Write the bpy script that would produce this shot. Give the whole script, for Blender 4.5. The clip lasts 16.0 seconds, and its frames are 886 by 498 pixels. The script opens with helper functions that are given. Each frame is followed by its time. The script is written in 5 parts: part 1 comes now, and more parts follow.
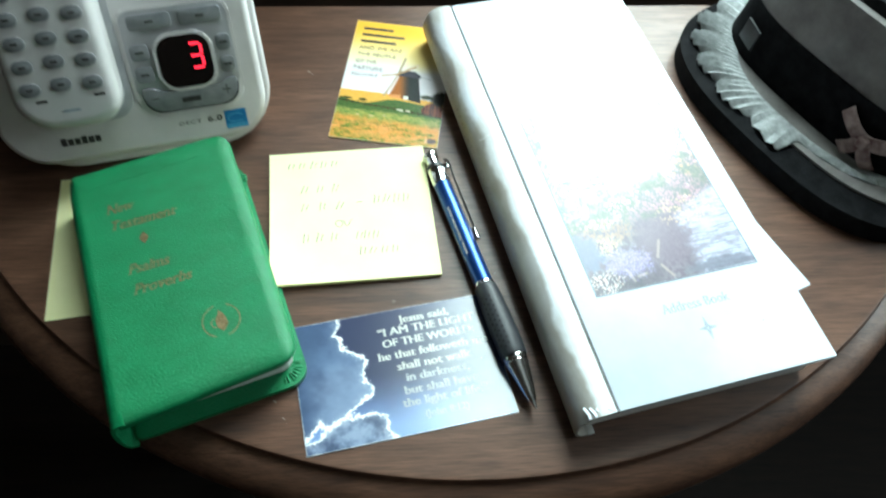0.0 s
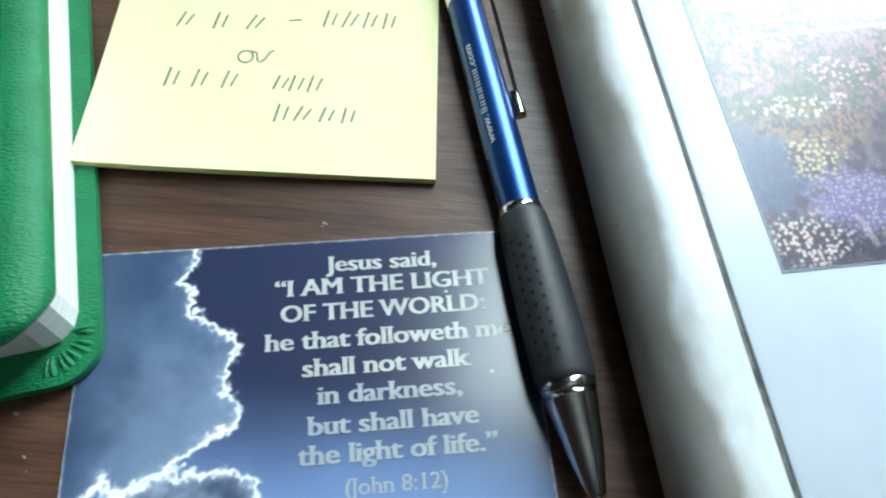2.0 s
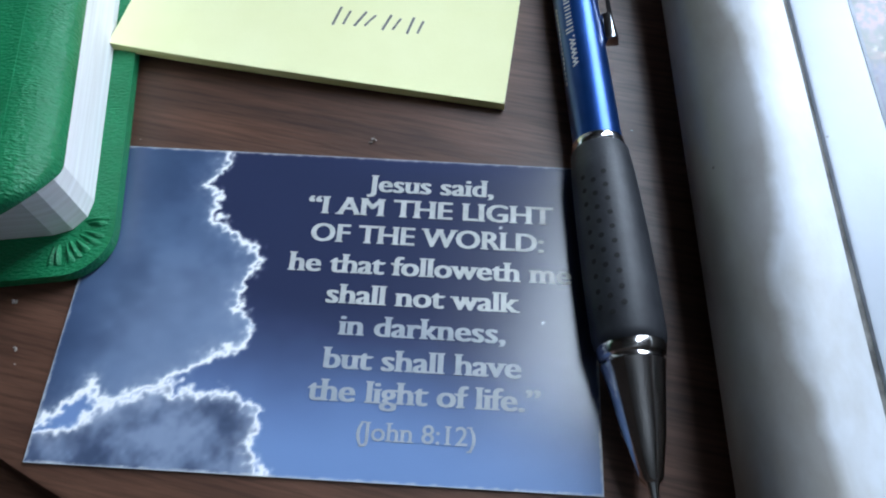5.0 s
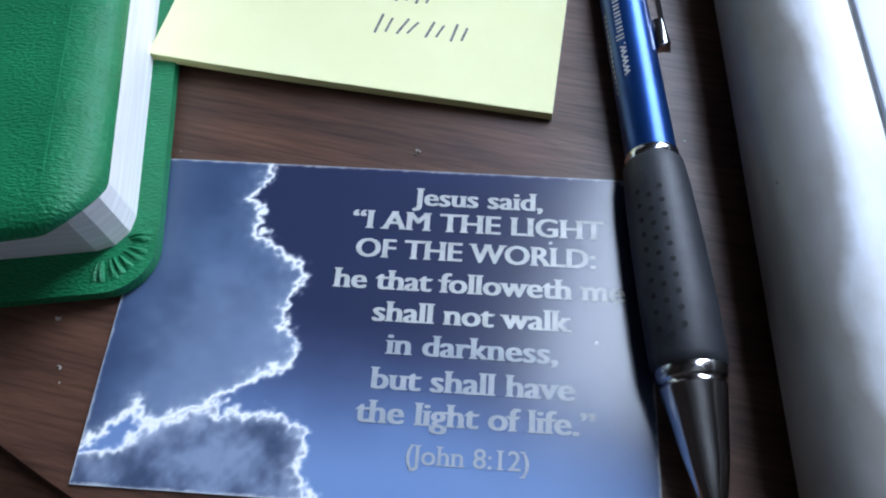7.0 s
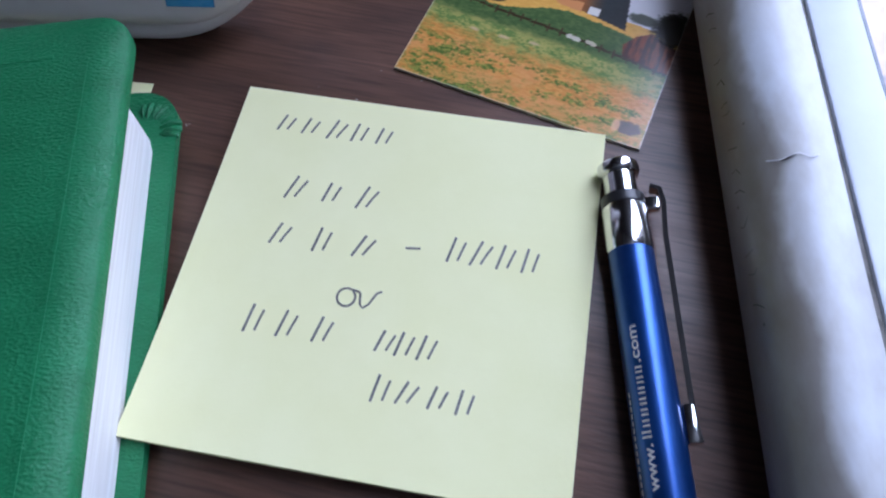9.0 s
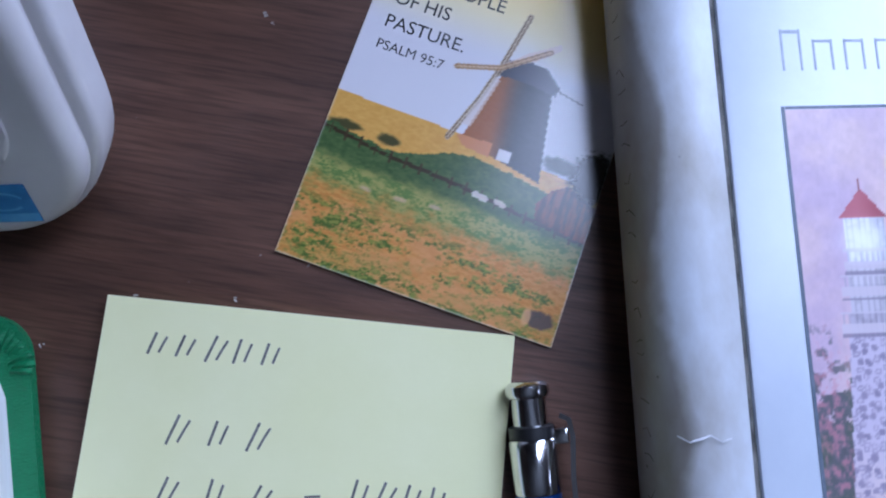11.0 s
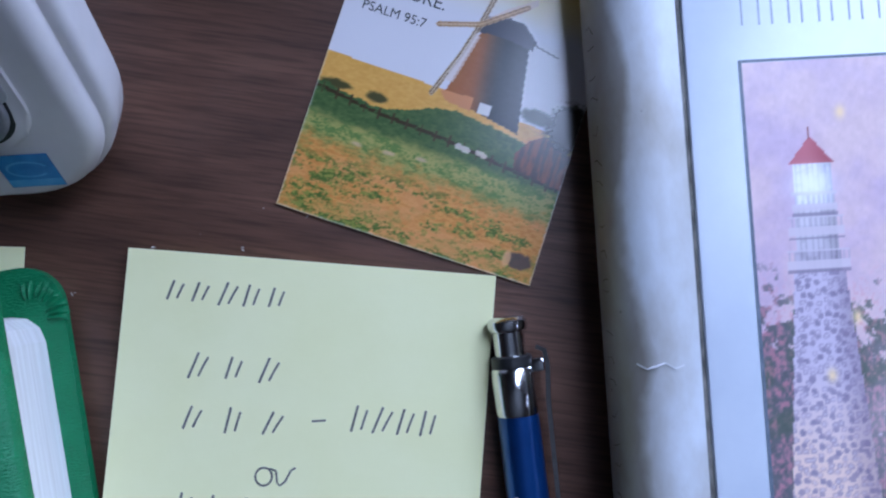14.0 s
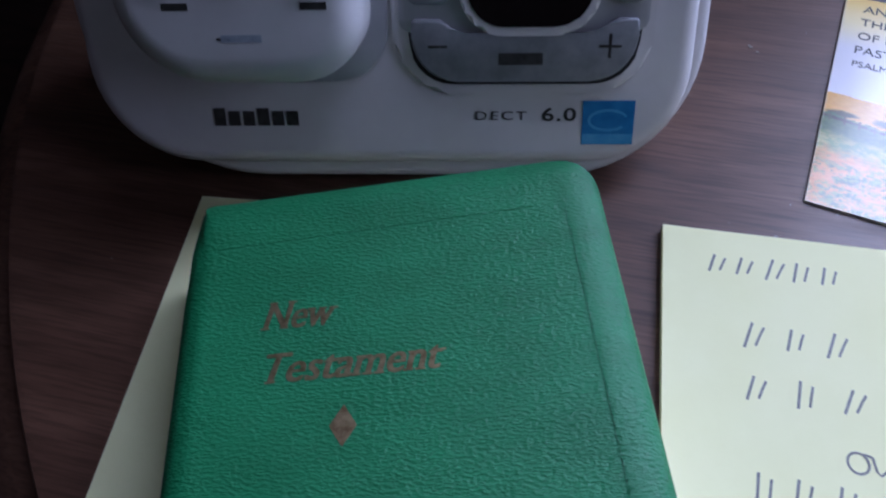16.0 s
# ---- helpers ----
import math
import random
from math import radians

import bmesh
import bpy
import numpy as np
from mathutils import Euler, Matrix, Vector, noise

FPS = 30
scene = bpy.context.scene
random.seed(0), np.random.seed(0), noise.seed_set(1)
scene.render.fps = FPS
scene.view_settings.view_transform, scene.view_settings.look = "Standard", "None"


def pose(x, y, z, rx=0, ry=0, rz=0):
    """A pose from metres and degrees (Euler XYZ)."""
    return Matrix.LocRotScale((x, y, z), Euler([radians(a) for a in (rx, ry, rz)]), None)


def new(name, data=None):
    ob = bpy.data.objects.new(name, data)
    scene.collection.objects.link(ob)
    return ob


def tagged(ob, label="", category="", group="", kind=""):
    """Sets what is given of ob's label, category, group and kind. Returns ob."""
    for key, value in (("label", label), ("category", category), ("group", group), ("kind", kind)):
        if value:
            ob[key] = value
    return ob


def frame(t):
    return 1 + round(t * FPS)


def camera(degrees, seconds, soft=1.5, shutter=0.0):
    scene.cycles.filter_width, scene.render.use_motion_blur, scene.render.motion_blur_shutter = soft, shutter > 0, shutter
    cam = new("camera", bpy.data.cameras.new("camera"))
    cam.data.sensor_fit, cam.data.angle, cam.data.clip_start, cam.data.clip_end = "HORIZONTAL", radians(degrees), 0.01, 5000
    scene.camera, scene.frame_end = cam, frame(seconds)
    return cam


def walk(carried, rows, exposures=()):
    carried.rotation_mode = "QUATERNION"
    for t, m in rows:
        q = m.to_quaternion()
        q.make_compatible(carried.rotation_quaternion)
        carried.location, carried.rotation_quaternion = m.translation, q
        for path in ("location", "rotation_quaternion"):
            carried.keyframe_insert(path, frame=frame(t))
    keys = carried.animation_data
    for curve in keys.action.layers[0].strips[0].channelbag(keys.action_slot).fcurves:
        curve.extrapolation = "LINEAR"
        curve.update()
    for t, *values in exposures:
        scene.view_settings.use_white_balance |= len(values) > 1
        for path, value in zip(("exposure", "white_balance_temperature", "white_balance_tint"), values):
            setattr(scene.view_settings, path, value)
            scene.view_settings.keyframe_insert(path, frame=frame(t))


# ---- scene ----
cam = camera(62.7, 16.0, soft=2.05, shutter=0.2)
# seconds, place, turn
PATH = [
    (0, 0.0291, -0.2004, 0.9830, 32.78, -2.93, 0.12),
    (0.3, 0.0326, -0.1877, 0.9488, 28.51, -5.10, -0.84),
    (0.5, 0.0344, -0.1802, 0.9205, 27.45, -5.84, 0.11),
    (0.6, 0.0304, -0.1729, 0.9133, 27.19, -6.20, 0.37),
    (0.9, 0.0295, -0.1571, 0.8901, 29.88, -4.14, 3.03),
    (1, 0.0265, -0.1532, 0.8796, 31.92, -4.05, 3.82),
    (1.5, 0.0238, -0.1332, 0.8489, 31.12, -4.82, 7.10),
    (2, 0.0505, -0.1162, 0.8335, 27.07, -2.54, 8.20),
    (2.5, 0.0654, -0.1079, 0.8248, 25.54, -0.03, 13.58),
    (3, 0.0660, -0.1104, 0.8201, 25.99, 0.18, 16.14),
    (3.5, 0.0635, -0.1099, 0.8167, 25.88, 0.11, 17.41),
    (4, 0.0586, -0.1125, 0.8183, 25.77, 0.30, 17.72),
    (4.2, 0.0586, -0.1137, 0.8169, 26.01, 0.03, 17.30),
    (6.3, 0.0487, -0.1185, 0.8097, 26.46, -0.40, 16.44),
    (6.5, 0.0504, -0.1149, 0.8105, 25.34, 0.62, 17.09),
    (7, 0.0494, -0.1138, 0.8101, 25.90, 1.05, 17.34),
    (7.5, 0.0455, -0.1120, 0.8136, 26.56, 0.90, 17.73),
    (8, 0.0456, -0.0995, 0.8184, 26.48, 0.63, 17.42),
    (8.5, 0.0391, -0.0831, 0.8215, 26.28, 0.79, 17.60),
    (8.8, 0.0343, -0.0649, 0.8239, 28.27, 1.14, 17.92),
    (9, 0.0289, -0.0508, 0.8258, 26.57, 0.77, 17.58),
    (9.3, 0.0249, -0.0364, 0.8245, 25.07, 2.28, 16.44),
    (9.5, 0.0254, -0.0260, 0.8226, 25.90, 2.04, 15.88),
    (9.7, 0.0239, -0.0150, 0.8270, 25.24, 0.20, 15.12),
    (11.8, 0.0129, 0.0434, 0.8432, 1.59, -2.03, 12.26),
    (12, 0.0171, 0.0429, 0.8457, 1.75, -1.46, 12.03),
    (12.5, 0.0201, 0.0422, 0.8541, 2.42, -1.36, 12.18),
    (13, 0.0220, 0.0425, 0.8566, 2.61, -1.06, 12.00),
    (13.5, 0.0239, 0.0420, 0.8574, 2.95, -1.06, 11.68),
    (14, 0.0194, 0.0393, 0.8529, 2.32, -1.01, 12.00),
    (14.5, -0.0021, 0.0085, 0.8504, 5.70, -2.78, 12.86),
    (15, -0.0284, -0.0160, 0.8300, 8.21, -2.42, 15.10),
    (15.5, -0.0465, -0.0474, 0.8231, 23.01, -0.28, 16.90),
    (16, -0.0543, -0.0619, 0.8237, 33.90, 2.34, 17.64),
]
EXPOSURE = [(0.0, 1.28, 6500, -3), (0.6, 1.28, 6500, -3), (1.2, 1.12, 6300, -3), (2.0, 0.84, 6300, 4), (3.0, 0.55, 6050, 12), (4.0, 0.38, 5930, 14), (6.5, 0.48, 5730, 20), (7.5, 0.47, 5660, 22), (8.5, 0.24, 5550, 28), (9.5, 0.0, 5430, 34), (12.0, -0.14, 5120, 29), (14.0, -0.14, 5120, 29), (15.0, 0.02, 5250, 42), (16.0, 0.1, 5250, 37)]
walk(cam, [(t, pose(x, y, z, rx, ry, rz)) for t, x, y, z, rx, ry, rz in PATH], EXPOSURE)

# ---- world and light ----
T = 0.70  # height of the table top
world = bpy.data.worlds.new("sky")
scene.world = world
world.use_nodes = True
sky = world.node_tree.nodes.new("ShaderNodeTexSky")
sky.sky_type, sky.sun_disc = "NISHITA", False
sky.sun_elevation, sky.sun_rotation = radians(40), radians(30)
world.node_tree.links.new(sky.outputs["Color"], world.node_tree.nodes["Background"].inputs["Color"])
world.node_tree.nodes["Background"].inputs["Strength"].default_value = 0.1

WALL_TURN = 4.0  # the wall behind the table
WALL = pose(0.05, 0.29, 0, 0, 0, WALL_TURN)
WIN = (0.02, 0.37, 0.80, 2.55)  # the window's opening along the wall and up it
daylight = bpy.data.lights.new("window_daylight", "AREA")
daylight.shape, daylight.size, daylight.size_y = "RECTANGLE", WIN[1] - WIN[0], WIN[3] - WIN[2]
daylight.energy, daylight.color = 20.6, (0.80, 0.94, 1.0)
lamp = new("window_daylight", daylight)
lamp.matrix_world = WALL @ pose((WIN[0] + WIN[1]) / 2, 0.150, (WIN[2] + WIN[3]) / 2, -90, 0, 0)

EAST = pose(1.9, 0, 0, 0, 0, -90)  # the wall to the east, with a second window
WIN_EAST = (-0.38, 0.15, 0.85, 2.1)
side_light = bpy.data.lights.new("east_window_daylight", "AREA")
side_light.shape, side_light.size, side_light.size_y = "RECTANGLE", WIN_EAST[1] - WIN_EAST[0], WIN_EAST[3] - WIN_EAST[2]
side_light.energy, side_light.color = 8.0, (0.84, 0.94, 1.0)
side_lamp = new("east_window_daylight", side_light)
side_lamp.matrix_world = EAST @ pose((WIN_EAST[0] + WIN_EAST[1]) / 2, 0.14, (WIN_EAST[2] + WIN_EAST[3]) / 2, -90, 0, 0)


# ---- materials ----
def srgb(r, g, b):
    return tuple(((c / 255 + 0.055) / 1.055) ** 2.4 if c > 10 else c / 255 / 12.92 for c in (r, g, b))


def mat(name, a, b=None, scale=60.0, rough=0.5, metal=0.0, bump=0.0, bump_scale=800.0, stretch=(1, 1, 1), coat=0.0, spread=(0.35, 0.65), fine=0.0, spec=0.5):
    """Two colours mixed by noise at two scales, with fine relief; scales are per metre."""
    m = bpy.data.materials.new(name)
    m.use_nodes = True
    nt = m.node_tree
    p = nt.nodes["Principled BSDF"]
    p.inputs["Roughness"].default_value, p.inputs["Metallic"].default_value = rough, metal
    p.inputs["Specular IOR Level"].default_value = spec
    p.inputs["Coat Weight"].default_value, p.inputs["Coat Roughness"].default_value = coat, 0.16
    co = nt.nodes.new("ShaderNodeTexCoord")
    mp = nt.nodes.new("ShaderNodeMapping")
    mp.inputs["Scale"].default_value = stretch
    nt.links.new(co.outputs["Object"], mp.inputs["Vector"])
    n = nt.nodes.new("ShaderNodeTexNoise")
    n.inputs["Scale"].default_value, n.inputs["Detail"].default_value, n.inputs["Roughness"].default_value = scale, 6, 0.6
    nt.links.new(mp.outputs["Vector"], n.inputs["Vector"])
    r = nt.nodes.new("ShaderNodeValToRGB")
    r.color_ramp.elements[0].position, r.color_ramp.elements[1].position = spread
    r.color_ramp.elements[0].color, r.color_ramp.elements[1].color = (*a, 1), (*(b or a), 1)
    nt.links.new(n.outputs["Fac"], r.inputs["Fac"])
    nt.links.new(r.outputs["Color"], p.inputs["Base Color"])
    if bump:
        n2 = nt.nodes.new("ShaderNodeTexNoise")
        n2.inputs["Scale"].default_value, n2.inputs["Detail"].default_value = bump_scale, 4
        nt.links.new(mp.outputs["Vector"], n2.inputs["Vector"])
        bn = nt.nodes.new("ShaderNodeBump")
        bn.inputs["Strength"].default_value, bn.inputs["Distance"].default_value = bump, 0.0004
        nt.links.new(n2.outputs["Fac"], bn.inputs["Height"])
        nt.links.new(bn.outputs["Normal"], p.inputs["Normal"])
    return m


def wood(name, dark, mid, light, rough):
    """Stained wood: long grain along x, pores, a few pale specks of dust and scratches."""
    m = mat(name, dark, light, 17, rough, 0, 0.2, 220, (1.0, 5.0, 5.0), coat=0.10)
    nt = m.node_tree
    p = nt.nodes["Principled BSDF"]
    ramp = [n for n in nt.nodes if n.bl_idname == "ShaderNodeValToRGB"][0]
    e = ramp.color_ramp.elements.new(0.5)
    e.color = (*mid, 1)
    co = [n for n in nt.nodes if n.bl_idname == "ShaderNodeTexCoord"][0]
    mp = nt.nodes.new("ShaderNodeMapping")
    mp.inputs["Scale"].default_value = (6, 110, 110)
    nt.links.new(co.outputs["Object"], mp.inputs["Vector"])
    pore = nt.nodes.new("ShaderNodeTexNoise")
    pore.inputs["Scale"].default_value, pore.inputs["Detail"].default_value = 12, 3
    nt.links.new(mp.outputs["Vector"], pore.inputs["Vector"])
    pr = nt.nodes.new("ShaderNodeValToRGB")
    pr.color_ramp.elements[0].position, pr.color_ramp.elements[1].position = 0.36, 0.55
    pr.color_ramp.elements[0].color, pr.color_ramp.elements[1].color = (0.66, 0.64, 0.62, 1), (1.04, 1.04, 1.04, 1)
    nt.links.new(pore.outputs["Fac"], pr.inputs["Fac"])
    mul = nt.nodes.new("ShaderNodeMix")
    mul.data_type, mul.blend_type = "RGBA", "MULTIPLY"
    mul.inputs["Factor"].default_value = 1
    nt.links.new(ramp.outputs["Color"], mul.inputs["A"])
    nt.links.new(pr.outputs["Color"], mul.inputs["B"])
    smp = nt.nodes.new("ShaderNodeMapping")  # broad dark streaks and worn patches
    smp.inputs["Scale"].default_value, smp.inputs["Rotation"].default_value = (1.0, 11.0, 11.0), (0, 0, radians(3))
    nt.links.new(co.outputs["Object"], smp.inputs["Vector"])
    streak = nt.nodes.new("ShaderNodeTexNoise")
    streak.inputs["Scale"].default_value, streak.inputs["Detail"].default_value, streak.inputs["Distortion"].default_value = 26, 5, 0.6
    nt.links.new(smp.outputs["Vector"], streak.inputs["Vector"])
    sr = nt.nodes.new("ShaderNodeValToRGB")
    sr.color_ramp.elements[0].position, sr.color_ramp.elements[1].position = 0.34, 0.60
    sr.color_ramp.elements[0].color, sr.color_ramp.elements[1].color = (0.76, 0.73, 0.71, 1), (1.05, 1.05, 1.05, 1)
    nt.links.new(streak.outputs["Fac"], sr.inputs["Fac"])
    mul2 = nt.nodes.new("ShaderNodeMix")
    mul2.data_type, mul2.blend_type = "RGBA", "MULTIPLY"
    mul2.inputs["Factor"].default_value = 1
    nt.links.new(mul.outputs["Result"], mul2.inputs["A"])
    nt.links.new(sr.outputs["Color"], mul2.inputs["B"])
    mul = mul2
    gloss = nt.nodes.new("ShaderNodeMapRange")  # the polish is worn thin in patches
    gloss.inputs["From Min"].default_value, gloss.inputs["From Max"].default_value = 0.3, 0.7
    gloss.inputs["To Min"].default_value, gloss.inputs["To Max"].default_value = rough + 0.07, rough - 0.06
    nt.links.new(streak.outputs["Fac"], gloss.inputs["Value"])
    nt.links.new(gloss.outputs["Result"], p.inputs["Roughness"])
    dust = nt.nodes.new("ShaderNodeTexVoronoi")
    dust.inputs["Scale"].default_value = 85
    nt.links.new(co.outputs["Object"], dust.inputs["Vector"])
    dr = nt.nodes.new("ShaderNodeValToRGB")
    dr.color_ramp.elements[0].position, dr.color_ramp.elements[1].position = 0.02, 0.045
    dr.color_ramp.elements[0].color, dr.color_ramp.elements[1].color = (1, 1, 1, 1), (0, 0, 0, 1)
    nt.links.new(dust.outputs["Distance"], dr.inputs["Fac"])
    thin = nt.nodes.new("ShaderNodeTexNoise")
    thin.inputs["Scale"].default_value = 22
    nt.links.new(co.outputs["Object"], thin.inputs["Vector"])
    tr = nt.nodes.new("ShaderNodeMath")
    tr.operation, tr.inputs[1].default_value = "GREATER_THAN", 0.57
    nt.links.new(thin.outputs["Fac"], tr.inputs[0])
    both = nt.nodes.new("ShaderNodeMath")
    both.operation = "MULTIPLY"
    nt.links.new(dr.outputs["Color"], both.inputs[0])
    nt.links.new(tr.outputs["Value"], both.inputs[1])
    half = nt.nodes.new("ShaderNodeMath")
    half.operation, half.inputs[1].default_value = "MULTIPLY", 0.45
    nt.links.new(both.outputs["Value"], half.inputs[0])
    mix = nt.nodes.new("ShaderNodeMix")
    mix.data_type = "RGBA"
    nt.links.new(half.outputs["Value"], mix.inputs["Factor"])
    nt.links.new(mul.outputs["Result"], mix.inputs["A"])
    mix.inputs["B"].default_value = (0.45, 0.42, 0.4, 1)
    nt.links.new(mix.outputs["Result"], p.inputs["Base Color"])
    return m


def printed(name, rough=0.3, coat=0.0, spec=0.5):
    """Ink on paper: the colour comes from the mesh's own colour attribute, with paper grain in the gloss."""
    m = mat(name, (0.5, 0.5, 0.5), None, 400, rough, 0, 0.02, 1500, coat=coat, spec=spec)
    nt = m.node_tree
    at = nt.nodes.new("ShaderNodeAttribute")
    at.attribute_name = "ink"
    nt.links.new(at.outputs["Color"], nt.nodes["Principled BSDF"].inputs["Base Color"])
    return m


M_WOOD = wood("stained_wood", (0.082, 0.038, 0.023), (0.113, 0.053, 0.032), (0.148, 0.072, 0.044), 0.48)
M_PAPER = mat("white_paper", (0.58, 0.64, 0.74), (0.66, 0.71, 0.80), 90, 0.75, 0, 0.1, 1200)
M_PAGES = mat("page_edges", (0.70, 0.68, 0.65), (0.82, 0.81, 0.80), 30, 0.8, 0, 0.35, 160, (1, 1, 40))
M_NOTE = mat("yellow_note_paper", (0.80, 0.785, 0.42), (0.83, 0.815, 0.46), 60, 0.8, 0, 0.06, 900)
M_NOTE_SIDE = mat("yellow_note_sheets", (0.62, 0.58, 0.22), (0.78, 0.76, 0.36), 40, 0.85, 0, 0.3, 300, (1, 1, 60))
M_PENCIL = mat("pencil_lead", (0.09, 0.09, 0.085), (0.20, 0.20, 0.18), 1500, 0.5)
M_LEATHER = mat("green_grained_leather", (0.009, 0.155, 0.055), (0.014, 0.205, 0.076), 50, 0.38, 0, 1.0, 1150, (1, 2.0, 1), spec=0.4)
M_CRUMB = mat("pale_crumbs", (0.20, 0.17, 0.14), (0.42, 0.38, 0.34), 900, 0.9)
M_GOLD = mat("worn_gold_foil", (0.22, 0.13, 0.06), (0.50, 0.36, 0.20), 700, 0.35, 0.8)
M_COVER = mat("glossy_white_cover", (0.58, 0.63, 0.71), (0.67, 0.72, 0.79), 28, 0.28, 0, 0.06, 400)
M_SPINE = mat("soiled_shaded_white_cover", (0.42, 0.40, 0.36), (0.68, 0.72, 0.78), 45, 0.38, 0, 0.1, 300, (1, 0.5, 1))


def specks(m, colour, scale, size, share):
    """Small scattered flecks of dirt over a material."""
    nt = m.node_tree
    co = [n for n in nt.nodes if n.bl_idname == "ShaderNodeTexCoord"][0]
    vor = nt.nodes.new("ShaderNodeTexVoronoi")
    vor.inputs["Scale"].default_value = scale
    nt.links.new(co.outputs["Object"], vor.inputs["Vector"])
    ramp = nt.nodes.new("ShaderNodeValToRGB")
    ramp.color_ramp.elements[0].position, ramp.color_ramp.elements[1].position = size * 0.5, size
    ramp.color_ramp.elements[0].color, ramp.color_ramp.elements[1].color = (0.8, 0.8, 0.8, 1), (0, 0, 0, 1)
    nt.links.new(vor.outputs["Distance"], ramp.inputs["Fac"])
    some = nt.nodes.new("ShaderNodeMath")
    some.operation, some.inputs[1].default_value = "LESS_THAN", share
    apart = nt.nodes.new("ShaderNodeSeparateColor")
    nt.links.new(vor.outputs["Color"], apart.inputs["Color"])
    nt.links.new(apart.outputs["Red"], some.inputs[0])
    both = nt.nodes.new("ShaderNodeMath")
    both.operation = "MULTIPLY"
    nt.links.new(ramp.outputs["Color"], both.inputs[0])
    nt.links.new(some.outputs["Value"], both.inputs[1])
    mix = nt.nodes.new("ShaderNodeMix")
    mix.data_type = "RGBA"
    mix.inputs["B"].default_value = (*colour, 1)
    base = nt.nodes["Principled BSDF"].inputs["Base Color"]
    nt.links.new(both.outputs["Value"], mix.inputs["Factor"])
    nt.links.new(base.links[0].from_socket, mix.inputs["A"])
    nt.links.new(mix.outputs["Result"], base)


specks(M_COVER, (0.10, 0.09, 0.09), 110, 0.045, 0.22)
specks(M_SPINE, (0.10, 0.09, 0.08), 150, 0.06, 0.25)
# soil and shade of the spine's outer side, both put into the colour
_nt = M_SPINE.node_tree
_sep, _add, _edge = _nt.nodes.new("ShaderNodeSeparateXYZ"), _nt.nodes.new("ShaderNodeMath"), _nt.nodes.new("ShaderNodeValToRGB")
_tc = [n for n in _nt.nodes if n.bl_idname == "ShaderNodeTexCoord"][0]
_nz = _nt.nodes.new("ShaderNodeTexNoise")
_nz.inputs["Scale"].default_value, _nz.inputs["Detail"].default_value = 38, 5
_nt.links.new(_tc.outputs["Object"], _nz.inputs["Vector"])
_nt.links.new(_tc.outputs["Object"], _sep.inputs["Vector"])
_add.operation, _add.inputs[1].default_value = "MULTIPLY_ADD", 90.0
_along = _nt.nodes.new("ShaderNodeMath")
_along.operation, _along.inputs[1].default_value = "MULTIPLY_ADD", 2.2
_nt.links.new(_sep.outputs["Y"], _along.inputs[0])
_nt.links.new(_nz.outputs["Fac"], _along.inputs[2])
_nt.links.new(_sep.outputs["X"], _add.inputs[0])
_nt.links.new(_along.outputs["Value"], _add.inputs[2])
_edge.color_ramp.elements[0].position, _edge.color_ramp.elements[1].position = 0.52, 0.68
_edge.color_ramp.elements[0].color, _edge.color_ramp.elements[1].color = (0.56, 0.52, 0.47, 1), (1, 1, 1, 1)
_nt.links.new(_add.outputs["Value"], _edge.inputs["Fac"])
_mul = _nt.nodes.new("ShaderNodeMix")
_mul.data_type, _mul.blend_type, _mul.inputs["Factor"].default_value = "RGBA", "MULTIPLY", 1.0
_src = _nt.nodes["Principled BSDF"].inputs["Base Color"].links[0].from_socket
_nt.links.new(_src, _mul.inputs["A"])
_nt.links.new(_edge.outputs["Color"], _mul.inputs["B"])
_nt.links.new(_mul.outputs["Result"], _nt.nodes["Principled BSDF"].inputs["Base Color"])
M_SEAM = mat("hinge_seam", (0.05, 0.048, 0.042), (0.20, 0.19, 0.17), 260, 0.7)
M_LINE = mat("grey_print", (0.10, 0.13, 0.17), (0.16, 0.19, 0.24), 500, 0.45)
M_FAINT = mat("faint_grey_print", (0.27, 0.31, 0.37), (0.38, 0.42, 0.48), 500, 0.4)
M_CREASE = mat("worn_crease", (0.60, 0.60, 0.62), (0.74, 0.75, 0.78), 500, 0.6)
M_CHROME = mat("chrome", (0.62, 0.62, 0.63), (0.75, 0.75, 0.76), 200, 0.16, 1.0)
# the same chrome, its reflection of the dark room put into the colour
M_NOSE = mat("chrome_dim_reflection", (0.50, 0.48, 0.47), (0.60, 0.58, 0.57), 200, 0.17, 1.0)
M_BARREL = mat("blue_metallic_lacquer", (0.012, 0.055, 0.22), (0.016, 0.075, 0.28), 120, 0.33, 0.75, coat=0.3)
M_GRIP = mat("black_rubber", (0.018, 0.019, 0.023), (0.028, 0.030, 0.035), 300, 0.52, 0, 0.08, 1500, spec=0.42)
M_HOLE = mat("grip_dimple", (0.002, 0.002, 0.002), None, 300, 0.8)
M_BLACK = mat("black_plastic", (0.01, 0.01, 0.011), (0.016, 0.016, 0.018), 200, 0.4)
M_RIBBON = mat("plaid_ribbon", (0.10, 0.045, 0.04), (0.30, 0.22, 0.20), 160, 0.85, 0, 0.4, 600)
M_LABEL = mat("silver_lettering", (0.55, 0.57, 0.58), (0.68, 0.69, 0.7), 600, 0.4)
M_PHONE = mat("white_plastic", (0.60, 0.575, 0.575), (0.68, 0.655, 0.655), 40, 0.38, 0, 0.05, 900)
specks(M_PHONE, (0.25, 0.24, 0.22), 160, 0.04, 0.15)
M_SILVER = mat("silver_plastic", (0.38, 0.38, 0.40), (0.48, 0.48, 0.50), 60, 0.36, 0.3, 0.04, 900)
